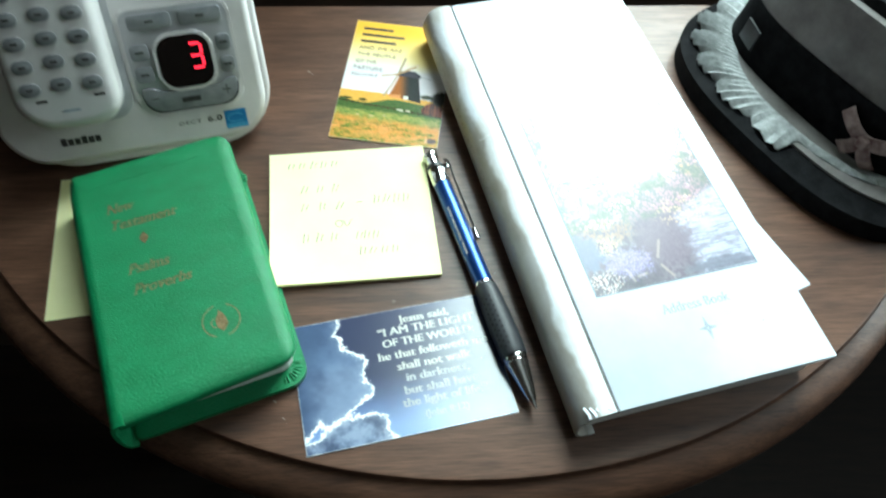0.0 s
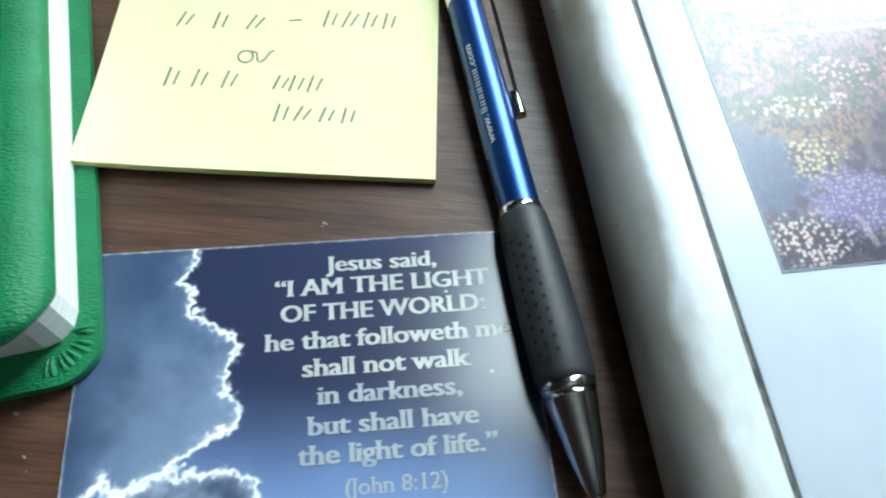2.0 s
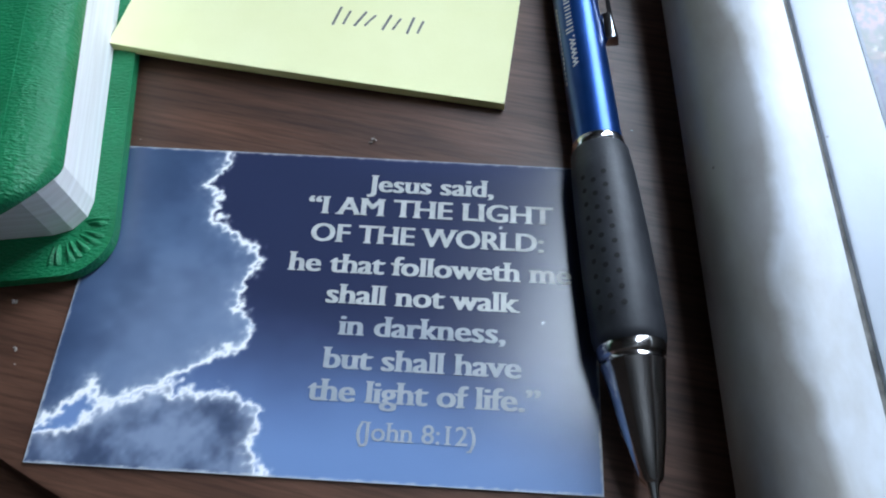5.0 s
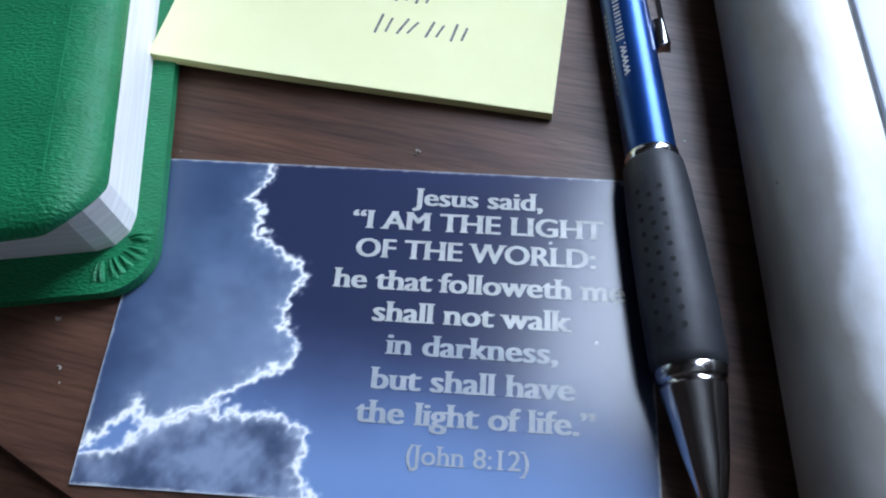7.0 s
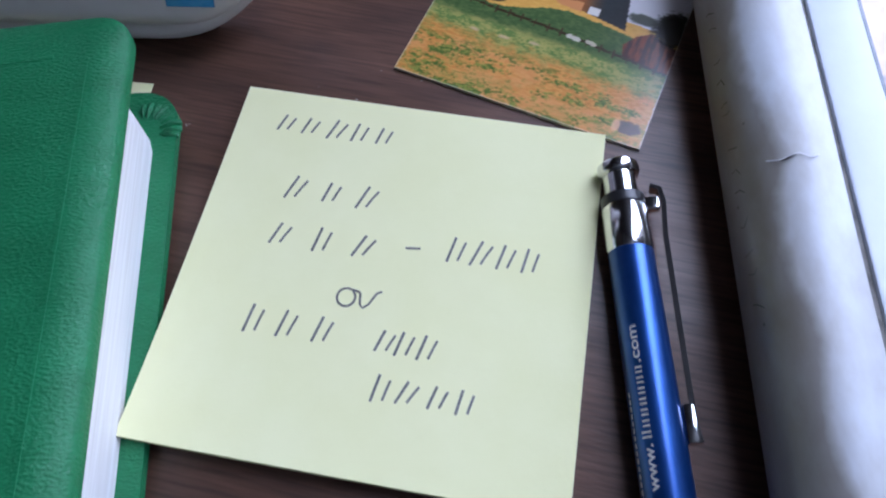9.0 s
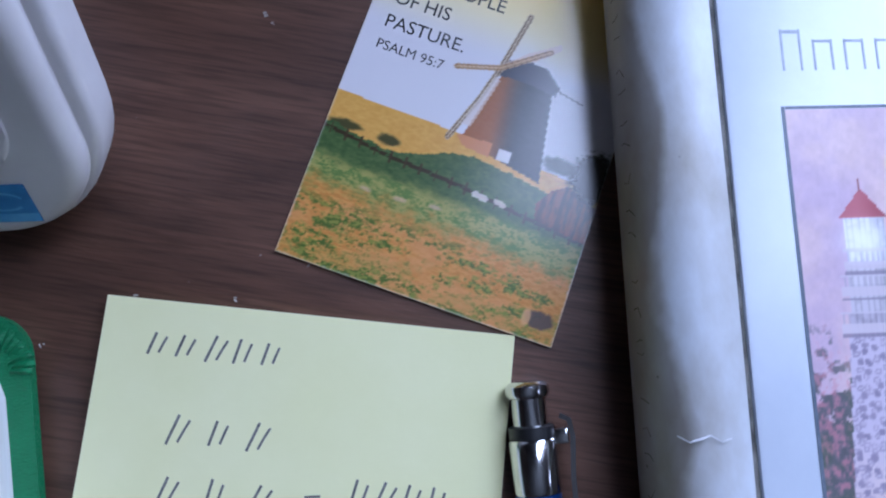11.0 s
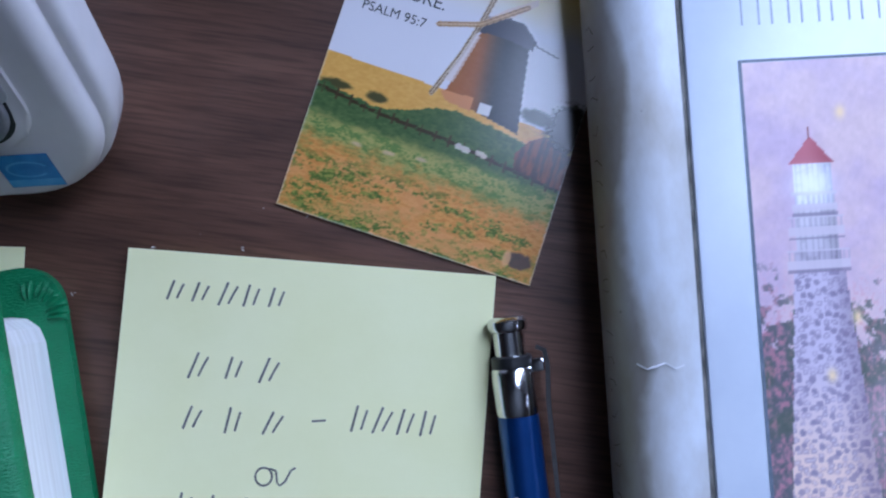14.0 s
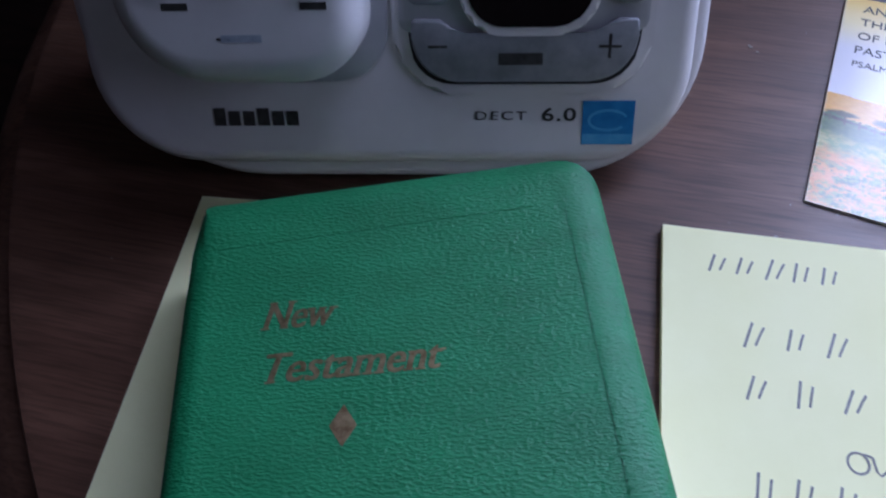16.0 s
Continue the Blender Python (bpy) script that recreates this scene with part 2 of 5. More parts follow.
M_KEY = mat("grey_rubber_key", (0.17, 0.175, 0.19), (0.24, 0.245, 0.26), 200, 0.5, 0, 0.05, 900)
M_SCREEN = mat("dark_display_glass", (0.006, 0.004, 0.004), (0.006, 0.004, 0.004), 80, 0.10, 0, spec=0.25)
M_STICKER = mat("blue_foil_sticker", (0.015, 0.17, 0.42), (0.03, 0.24, 0.52), 250, 0.35, 0.2)
M_STICKER2 = mat("light_blue_foil", (0.05, 0.30, 0.58), (0.10, 0.38, 0.62), 300, 0.35, 0.2)
M_FELT = mat("black_felt", (0.004, 0.004, 0.0045), (0.010, 0.010, 0.011), 150, 0.95, 0, 0.5, 900, spec=0.08)
M_LACE = mat("white_lace", (0.18, 0.19, 0.19), (0.32, 0.33, 0.33), 300, 0.85, 0, 0.6, 700)
M_LINEN = mat("worn_pale_linen", (0.10, 0.09, 0.085), (0.20, 0.185, 0.175), 40, 0.9, 0, 0.5, 500)
M_WALL = mat("dark_wood_panel", (0.03, 0.018, 0.013), (0.06, 0.034, 0.024), 20, 0.6, 0, 0.2, 200, (1, 1, 6))
M_PLASTER = mat("plain_plaster", (0.11, 0.085, 0.07), (0.15, 0.115, 0.095), 4, 0.9, 0, 0.2, 90)
M_CEILING = mat("ceiling_paint", (0.30, 0.30, 0.29), (0.36, 0.36, 0.35), 3, 0.9)
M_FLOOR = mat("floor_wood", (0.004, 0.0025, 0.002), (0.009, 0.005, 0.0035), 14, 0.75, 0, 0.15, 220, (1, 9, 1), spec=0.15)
M_FRAME = mat("window_paint", (0.66, 0.66, 0.64), (0.74, 0.74, 0.72), 20, 0.5)
M_INK1, M_INK2, M_INK3 = printed("glossy_card_print", 0.21, 0.22), printed("satin_card_print", 0.22, 0.15), printed("cover_picture_print", 0.30, 0.0, 0.36)
M_WHITE_INK = mat("white_print", (0.44, 0.45, 0.43), (0.56, 0.57, 0.55), 600, 0.25)
M_GREY_INK = mat("pale_grey_print", (0.31, 0.34, 0.37), (0.41, 0.43, 0.45), 400, 0.3)
M_BLACK_INK = mat("black_print", (0.02, 0.02, 0.018), (0.05, 0.05, 0.045), 600, 0.35)
M_RED = bpy.data.materials.new("red_segment")
M_RED.use_nodes = True
_p = M_RED.node_tree.nodes["Principled BSDF"]
_p.inputs["Base Color"].default_value = (0.3, 0.0, 0.01, 1)
_p.inputs["Emission Color"].default_value, _p.inputs["Emission Strength"].default_value = (1.0, 0.02, 0.05, 1), 1.1


# ---- building helpers ----
def mesh_ob(name, bm, material, parent=None, label="", smooth=True):
    me = bpy.data.meshes.new(name)
    bmesh.ops.recalc_face_normals(bm, faces=bm.faces)
    bm.to_mesh(me)
    bm.free()
    for f in me.polygons:
        f.use_smooth = smooth
    if smooth:
        me.set_sharp_from_angle(angle=radians(38))
    me.materials.append(material)
    ob = new(name, me)
    if parent:
        ob.parent = parent
    if label:
        ob["label"] = label
    return ob


def part(name, bm, material, parent, label="", smooth=True):
    return mesh_ob(name, bm, material, parent, label, smooth)


def thing(name, m, label, category, group="", kind=""):
    ob = new(name)
    ob.matrix_world = m
    ob.empty_display_size = 0.01
    return tagged(ob, label, category, group, kind)


def box(bm, x0, x1, y0, y1, z0, z1, m=None):
    vs = [bm.verts.new((x, y, z)) for z in (z0, z1) for x, y in ((x0, y0), (x1, y0), (x1, y1), (x0, y1))]
    for f in ((3, 2, 1, 0), (4, 5, 6, 7), (0, 1, 5, 4), (1, 2, 6, 5), (2, 3, 7, 6), (3, 0, 4, 7)):
        bm.faces.new([vs[i] for i in f])
    if m is not None:
        bmesh.ops.transform(bm, matrix=m, verts=vs)
    return vs


def boxed(x0, x1, y0, y1, z0, z1, bevel=0.0, segments=2):
    bm = bmesh.new()
    box(bm, x0, x1, y0, y1, z0, z1)
    if bevel:
        bmesh.ops.bevel(bm, geom=bm.edges[:], offset=bevel, segments=segments, affect="EDGES", profile=0.5)
    return bm


def outline(x0, x1, y0, y1, radii, n=7):
    """A rectangle's outline with rounded corners; radii from the lower left one, counter-clockwise."""
    out = []
    corners = ((x0, y0, 180), (x1, y0, 270), (x1, y1, 0), (x0, y1, 90))
    for (x, y, a0), r in zip(corners, radii):
        if r < 1e-6:
            out.append((x, y))
            continue
        cx, cy = x + (r if x == x0 else -r), y + (r if y == y0 else -r)
        out += [(cx + r * math.cos(radians(a0 + 90 * k / n)), cy + r * math.sin(radians(a0 + 90 * k / n))) for k in range(n + 1)]
    return out


def slab(pts, z0, z1, bevel=0.0, segments=2, z_of=None):
    """An outline drawn up into a slab; z_of(x, y) lifts its upper face."""
    bm = bmesh.new()
    low = [bm.verts.new((x, y, z0)) for x, y in pts]
    top = [bm.verts.new((x, y, z1 + (z_of(x, y) if z_of else 0))) for x, y in pts]
    bm.faces.new(low[::-1])
    face = bm.faces.new(top)
    for i in range(len(pts)):
        j = (i + 1) % len(pts)
        bm.faces.new((low[i], low[j], top[j], top[i]))
    if bevel:
        bmesh.ops.bevel(bm, geom=list(face.edges), offset=bevel, segments=segments, affect="EDGES", profile=0.5)
    return bm


def pillow(x0, x1, y0, y1, radii, z0, z1, b, n=9, steps=6):
    """A rounded slab whose upper edge rolls over with radius b."""
    bm = bmesh.new()
    levels = [(0.0, z0), (0.0, z1 - b)] + [(b * (1 - math.cos(math.pi / 2 * k / steps)), z1 - b + b * math.sin(math.pi / 2 * k / steps)) for k in range(1, steps + 1)]
    rings = []
    for d, z in levels:
        pts = outline(x0 + d, x1 - d, y0 + d, y1 - d, [max(r - d, 0.0008) for r in radii], n)
        rings.append([bm.verts.new((x, y, z)) for x, y in pts])
    m = len(rings[0])
    for a, c in zip(rings, rings[1:]):
        for k in range(m):
            bm.faces.new((a[k], a[(k + 1) % m], c[(k + 1) % m], c[k]))
    bm.faces.new(rings[0][::-1])
    bm.faces.new(rings[-1])
    return bm


def strip(profile, thick, y0, y1, rows=1, wave=None):
    """A bent sheet: a profile in x and z, given thickness below it, drawn out along y."""
    n = len(profile)
    normals = []
    for i in range(n):
        a, b = Vector(profile[max(i - 1, 0)]), Vector(profile[min(i + 1, n - 1)])
        d = (b - a).normalized()
        normals.append(Vector((-d.y, d.x)))
    bm = bmesh.new()
    grid = []
    for k in range(rows + 1):
        y = y0 + (y1 - y0) * k / rows
        ring = [(p[0], p[1]) for p in profile] + [(p[0] - q.x * thick, p[1] - q.y * thick) for p, q in list(zip(profile, normals))[::-1]]
        grid.append([bm.verts.new((x, y, z + (wave(x, y, z) if wave else 0))) for x, z in ring])
    m = len(grid[0])
    for k in range(rows):
        for i in range(m):
            j = (i + 1) % m
            bm.faces.new((grid[k][i], grid[k][j], grid[k + 1][j], grid[k + 1][i]))
    bm.faces.new(grid[0][::-1])
    bm.faces.new(grid[-1])
    return bm


def lathe(profile, n=40, y_axis=True):
    """Radii along an axis (y), turned into a solid."""
    bm = bmesh.new()
    rings = []
    for y, r in profile:
        rings.append([bm.verts.new((r * math.cos(2 * math.pi * k / n), y, r * math.sin(2 * math.pi * k / n))) for k in range(n)])
    for a, b in zip(rings, rings[1:]):
        for k in range(n):
            bm.faces.new((a[k], a[(k + 1) % n], b[(k + 1) % n], b[k]))
    bm.faces.new(rings[0][::-1])
    bm.faces.new(rings[-1])
    return bm


def lettering(text, size, align="LEFT", bold=0.0, shear=0.0, spacing=1.0, width=None, depth=0.00003, serif=False, bold_x=0.03):
    """Built-in font as a bmesh, lying in the xy plane; width fits the line to that many metres; serif gives feet to the stems and thickens them."""
    cu = bpy.data.curves.new("lettering", "FONT")
    cu.body, cu.size, cu.align_x, cu.offset, cu.shear, cu.space_character = text, size, align, bold * size, shear, spacing
    cu.resolution_u, cu.extrude = 3, depth
    ob = bpy.data.objects.new("lettering", cu)
    scene.collection.objects.link(ob)
    dg = bpy.context.evaluated_depsgraph_get()
    me = bpy.data.meshes.new_from_object(ob.evaluated_get(dg))
    bm = bmesh.new()
    bm.from_mesh(me)
    bpy.data.objects.remove(ob)
    bpy.data.curves.remove(cu)
    bpy.data.meshes.remove(me)
    if serif:
        ends = []
        bm.normal_update()
        for e in bm.edges:
            a, b = e.verts[0].co, e.verts[1].co
            if a.z > 0 and b.z > 0 and abs(a.y - b.y) < 0.004 * size and 0.05 * size < abs(a.x - b.x) < 0.18 * size and len(e.link_faces) == 1:
                face = e.link_faces[0]
                if abs(face.normal.z) > 0.5:
                    ends.append(((a.x + b.x) / 2, a.y, abs(a.x - b.x), 1 if a.y > face.calc_center_median().y else -1))
        copies = [bm.copy() for _ in range(2)]
        for k, extra in enumerate(copies):
            for v in extra.verts:
                v.co += Vector(((k * 2 - 1) * bold_x * size, 0, (k + 1) * 0.000006))
            tmp = bpy.data.meshes.new("letters")
            extra.to_mesh(tmp)
            bm.from_mesh(tmp)
            extra.free()
            bpy.data.meshes.remove(tmp)
        for x, y, w, way in ends:
            half = w / 2 + 0.075 * size
            box(bm, x - half, x + half, min(y, y - way * 0.045 * size), max(y, y - way * 0.045 * size), -depth, depth + 0.000018)
    if width:
        xs = [v.co.x for v in bm.verts]
        k = width / (max(xs) - min(xs))
        x0 = min(xs)
        for v in bm.verts:
            v.co.x = (v.co.x - x0) * k
    return bm


def moved(bm, m):
    bmesh.ops.transform(bm, matrix=m, verts=bm.verts[:])
    return bm


def line_mesh(pts, width, z, h=0.00003):
    """A thin flat line through points in the xy plane, with rounded-off joints."""
    bm = bmesh.new()
    sides = []
    for i, p in enumerate(pts):
        a, b = Vector(pts[max(i - 1, 0)]), Vector(pts[min(i + 1, len(pts) - 1)])
        d = (b - a).normalized()
        q = Vector((-d.y, d.x)) * width / 2
        sides.append([bm.verts.new((p[0] + s * q.x, p[1] + s * q.y, zz)) for s, zz in ((1, z), (-1, z), (-1, z + h), (1, z + h))])
    for a, b in zip(sides, sides[1:]):
        for i in range(4):
            bm.faces.new((a[i], a[(i + 1) % 4], b[(i + 1) % 4], b[i]))
    bm.faces.new(sides[0])
    bm.faces.new(sides[-1][::-1])
    return bm


# ---- pictures in ink: functions of the place on the sheet ----
_table = np.random.RandomState(7).rand(256, 256)


def vnoise(x, y):
    xi, yi = np.floor(x).astype(int), np.floor(y).astype(int)
    fx, fy = x - xi, y - yi
    fx, fy = fx * fx * (3 - 2 * fx), fy * fy * (3 - 2 * fy)
    g = lambda i, j: _table[(xi + i) % 256, (yi + j) % 256]
    return (g(0, 0) * (1 - fx) + g(1, 0) * fx) * (1 - fy) + (g(0, 1) * (1 - fx) + g(1, 1) * fx) * fy


def fbm(x, y, octaves=4):
    out, amp, total = 0, 1.0, 0
    for k in range(octaves):
        out, total = out + amp * vnoise(x * 2**k + 17.3 * k, y * 2**k + 9.1 * k), total + amp
        amp *= 0.55
    return out / total


def worley(x, y):
    """Distance to the nearest scattered point, the gap to the next nearest, and a tone for each cell."""
    xi, yi = np.floor(x).astype(int), np.floor(y).astype(int)
    f1, f2, tone = np.full(x.shape, 9.0), np.full(x.shape, 9.0), np.zeros(x.shape)
    for i in (-1, 0, 1):
        for j in (-1, 0, 1):
            a, b = (xi + i) % 256, (yi + j) % 256
            d = np.hypot(x - xi - i - 0.15 - 0.7 * _table[a, b], y - yi - j - 0.15 - 0.7 * _table[b, (a + 91) % 256])
            closer = d < f1
            f2 = np.where(closer, f1, np.minimum(f2, d))
            tone = np.where(closer, _table[(a * 3 + 5) % 256, (b * 5 + 2) % 256], tone)
            f1 = np.where(closer, d, f1)
    return f1, f2 - f1, tone


def smooth(a, b, x):
    t = np.clip((x - a) / (b - a), 0, 1)
    return t * t * (3 - 2 * t)


def blend(c, colour, k):
    return c + (np.array(colour, float) - c) * np.clip(k, 0, 1)[..., None]


def near(x, y, pts):
    d = np.full(x.shape, 1e9)
    for (ax, ay), (bx, by) in zip(pts, pts[1:]):
        t = np.clip(((x - ax) * (bx - ax) + (y - ay) * (by - ay)) / ((bx - ax) ** 2 + (by - ay) ** 2), 0, 1)
        d = np.minimum(d, np.hypot(x - ax - t * (bx - ax), y - ay - t * (by - ay)))
    return d


def inside(x, y, pts):
    odd = np.zeros(x.shape, bool)
    for (ax, ay), (bx, by) in zip(pts, pts[1:] + pts[:1]):
        if ay != by:
            odd ^= ((ay > y) != (by > y)) & (x < (bx - ax) * (y - ay) / (by - ay) + ax)
    return odd


def sheet(name, w, h, step, thick, colour, material, parent, label="", lift=None):
    """A sheet of paper with a picture: fine grid above, plain back. w, h in metres; colour gets millimetres and gives 0..255."""
    nx, ny = int(w / step), int(h / step)
    x, y = np.meshgrid(np.linspace(0, w, nx + 1), np.linspace(0, h, ny + 1))
    z = np.full(x.shape, thick) + (lift(x, y) if lift else 0)
    ink = np.clip(colour(x * 1e3, y * 1e3) / 255, 0, 1)
    ink = np.where(ink > 0.04, ((ink + 0.055) / 1.055) ** 2.4, ink / 12.92)
    top = np.stack([x, y, z], -1).reshape(-1, 3)
    idx = np.arange(top.shape[0]).reshape(ny + 1, nx + 1)
    quads = np.stack([idx[:-1, :-1], idx[:-1, 1:], idx[1:, 1:], idx[1:, :-1]], -1).reshape(-1, 4)
    rim = np.concatenate([idx[0, :-1], idx[:-1, -1], idx[-1, :0:-1], idx[:0:-1, 0]])
    base = top[rim] - [0, 0, thick]
    low = np.arange(len(rim)) + len(top)
    side = np.stack([np.roll(rim, -1), rim, low, np.roll(low, -1)], -1)
    verts = np.concatenate([top, base])
    faces = [tuple(q) for q in np.concatenate([quads, side]).tolist()] + [tuple(low[::-1].tolist())]
    me = bpy.data.meshes.new(name)
    me.from_pydata(verts.tolist(), [], faces)
    layer = me.color_attributes.new("ink", "FLOAT_COLOR", "POINT")
    rgba = np.ones((len(verts), 4), np.float32)
    rgba[: len(top), :3] = ink.reshape(-1, 3)
    rgba[len(top) :, :3] = 0.55
    layer.data.foreach_set("color", rgba.ravel())
    me.materials.append(material)
    ob = new(name, me)
    ob.parent = parent
    if label:
        ob["label"] = label
    return ob


# ---- the setting ----
def wall_mesh(x0, x1, z0, z1, hole=None, thick=0.16):
    bm = bmesh.new()
    if not hole:
        box(bm, x0, x1, 0, thick, z0, z1)
        return bm
    a, b, c, d = hole
    xs, zs = (x0, a, b, x1), (z0, c, d, z1)
    v = {(i, j, k): bm.verts.new((xs[i], (0, thick)[k], zs[j])) for i in range(4) for j in range(4) for k in range(2)}
    for i in range(3):
        for j in range(3):
            if (i, j) != (1, 1):
                for k in range(2):
                    bm.faces.new([v[i, j, k], v[i + 1, j, k], v[i + 1, j + 1, k], v[i, j + 1, k]])
    for (p, q) in (((0, 0), (3, 0)), ((3, 0), (3, 3)), ((3, 3), (0, 3)), ((0, 3), (0, 0))):
        bm.faces.new([v[p[0], p[1], 0], v[q[0], q[1], 0], v[q[0], q[1], 1], v[p[0], p[1], 1]])
    for (p, q) in (((1, 1), (2, 1)), ((2, 1), (2, 2)), ((2, 2), (1, 2)), ((1, 2), (1, 1))):
        bm.faces.new([v[p[0], p[1], 0], v[q[0], q[1], 0], v[q[0], q[1], 1], v[p[0], p[1], 1]])
    return bm


def setting(name, bm, material, label, m=None):
    ob = mesh_ob(name, bm, material, None, "", False)
    if m is not None:
        ob.matrix_world = m
    return tagged(ob, label, name.split("_")[0], "", "structure")


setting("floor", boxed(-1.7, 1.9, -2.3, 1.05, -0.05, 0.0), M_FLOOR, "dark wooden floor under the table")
setting("ceiling", boxed(-1.7, 1.9, -2.3, 1.05, 2.9, 2.95), M_CEILING, "plain pale ceiling of the room")
setting("wall_north", wall_mesh(-1.76, 1.86, 0.0, 2.9, WIN), M_WALL, "dark panelled wall behind the table", WALL)
setting("wall_south", boxed(-1.7, 1.9, -2.35, -2.3, 0, 2.9), M_PLASTER, "plain plaster wall")
setting("wall_west", boxed(-1.75, -1.7, -2.35, 1.05, 0, 2.9), M_PLASTER, "plain plaster wall")
setting("wall_east", wall_mesh(-1.05, 2.35, 0, 2.9, WIN_EAST, 0.15), M_PLASTER, "plain plaster wall with a window", EAST)
for name, m, w, y0, y1 in (("window_1", WALL, WIN, 0.05, 0.135), ("window_2", EAST, WIN_EAST, 0.06, 0.13)):
    window = thing(name, m, "painted window in the wall of the room", "window", "", "structure")
    for part_name, b in (("window_sill", (w[0], w[1], y0, y1, w[2] + 0.001, w[2] + 0.012)), ("window_frame", (w[0] + 0.001, w[0] + 0.02, y0 + 0.04, y1, w[2] + 0.013, w[3] - 0.002)),
                         ("window_frame", (w[1] - 0.02, w[1] - 0.001, y0 + 0.04, y1, w[2] + 0.013, w[3] - 0.002)), ("window_frame", (w[0] + 0.021, w[1] - 0.021, y0 + 0.04, y1, w[3] - 0.03, w[3] - 0.002))):
        part(part_name, boxed(*b, 0.002), M_FRAME, window)


# ---- the half-round table ----
R_TOP = 0.272
table = thing("console_table", pose(0.048, 0.148, 0, 0, 0, WALL_TURN), "half-round dark stained wooden console table near the wall", "table")


def half_round(profile, n=120, back=0.005):
    bm = bmesh.new()
    rings = []
    for r, z in profile:
        a0 = math.asin(-back / r)
        rings.append([bm.verts.new((r * math.cos(a), r * math.sin(a), z)) for a in (math.pi + a0 + (math.pi - 2 * a0) * k / n for k in range(n + 1))])
    for a, b in zip(rings, rings[1:]):
        for k in range(n + 1):
            bm.faces.new((a[k], a[(k + 1) % (n + 1)], b[(k + 1) % (n + 1)], b[k]))
    bm.faces.new(rings[0])
    bm.faces.new(rings[-1][::-1])
    return bm


part("tabletop", half_round([(R_TOP - 0.002, T), (R_TOP - 0.0006, T - 0.0004), (R_TOP, T - 0.0015), (R_TOP + 0.0004, T - 0.0034), (R_TOP + 0.0014, T - 0.0042), (R_TOP + 0.004, T - 0.005), (R_TOP + 0.009, T - 0.0078), (R_TOP + 0.0125, T - 0.0115), (R_TOP + 0.0138, T - 0.016), (R_TOP + 0.0125, T - 0.0205), (R_TOP + 0.006, T - 0.0235), (R_TOP - 0.01, T - 0.024)]), M_WOOD, table)
part("apron", half_round([(0.245, T - 0.0245), (0.245, T - 0.10), (0.225, T - 0.10)]), M_WOOD, table)
for a in (192, 348):
    leg = part("leg", moved(lathe([(0, 0.012), (0.02, 0.014), (0.3, 0.018), (0.5, 0.020), (T - 0.1005, 0.022)], 20), pose(0, 0, 0, 90, 0, 0)), M_WOOD, table)
    leg.location = (0.218 * math.cos(radians(a)), 0.218 * math.sin(radians(a)), 0)


# ---- sticky notes ----
def sticky_pad(m, label, height, sheets=True, curl=0.003):
    s = 0.076
    pad = thing("sticky_note_pad" if sheets else "sticky_note", m, label, "sticky note", "sticky notes")
    lift = lambda x, y: curl * math.exp(-x / 0.028) * math.exp(-y / 0.03) + 0.0004 * math.sin(x / s * math.pi) * math.exp(-y / 0.02)
    n = 28

    def layer(z0, z1):
        bm = bmesh.new()
        g = [[[bm.verts.new((s * i / n, s * j / n, z + lift(s * i / n, s * j / n))) for j in range(n + 1)] for i in range(n + 1)] for z in (z0, z1)]
        for i in range(n):
            for j in range(n):
                bm.faces.new((g[1][i][j], g[1][i + 1][j], g[1][i + 1][j + 1], g[1][i][j + 1]))
                bm.faces.new((g[0][i][j], g[0][i][j + 1], g[0][i + 1][j + 1], g[0][i + 1][j]))
        for k in range(n):
            for a, b in (((k, 0), (k + 1, 0)), ((n, k), (n, k + 1)), ((k + 1, n), (k, n)), ((0, k + 1), (0, k))):
                bm.faces.new((g[0][a[0]][a[1]], g[0][b[0]][b[1]], g[1][b[0]][b[1]], g[1][a[0]][a[1]]))
        return bm

    if sheets:
        part("pad_block", layer(0.0001, height - 0.0003), M_NOTE_SIDE, pad, "edges of many thin yellow sheets")
    bm = layer(height - 0.0002, height)
    part("top_sheet" if sheets else "sheet", bm, M_NOTE, pad)
    return pad, lift


PAD_H = 0.0020
pad, pad_lift = sticky_pad(pose(-0.0326, -0.0427, T, 0, 0, 7.6), "yellow sticky note pad with pencilled lines on the table", PAD_H)


def pencil(pts, width=0.00042):
    bm = line_mesh([(x / 1e3 + 0.0025, y / 1e3) for x, y in pts], width, 0)
    for v in bm.verts:
        v.co.z += PAD_H + 0.00004 + pad_lift(max(v.co.x, 0), max(v.co.y, 0))
    return part("pencil_bar", bm, M_PENCIL, pad, "", False)


rng = random.Random(4)
# written lines that are kept as plain strokes: start, width, middle height, number of strokes, stroke height
for x0, w, yc, n, hh in ((5.5, 26, 68, 5, 4.6), (10.5, 22, 53, 3, 5.0), (10.0, 25, 42.4, 3, 5.4), (45, 19, 44.6, 4, 5.4), (11, 19, 24.6, 3, 5.2), (35.6, 12, 24.4, 3, 4.6), (36.6, 20, 15.8, 4, 4.6)):
    for k in range(n):
        x = x0 + w * (k + 0.3) / n + rng.uniform(-0.3, 0.3)
        h2, lean = hh * rng.uniform(0.42, 0.56), rng.uniform(0.3, 1.0)
        pencil([(x - lean, yc - h2), (x, yc), (x + lean, yc + h2)], 0.0005)
        pencil([(x - lean + 2.0, yc - h2 * 0.8), (x + 2.0, yc), (x + lean + 2.0, yc + h2 * 0.7)], 0.00045)
pencil([(38.0, 43.4), (40.8, 43.8)])
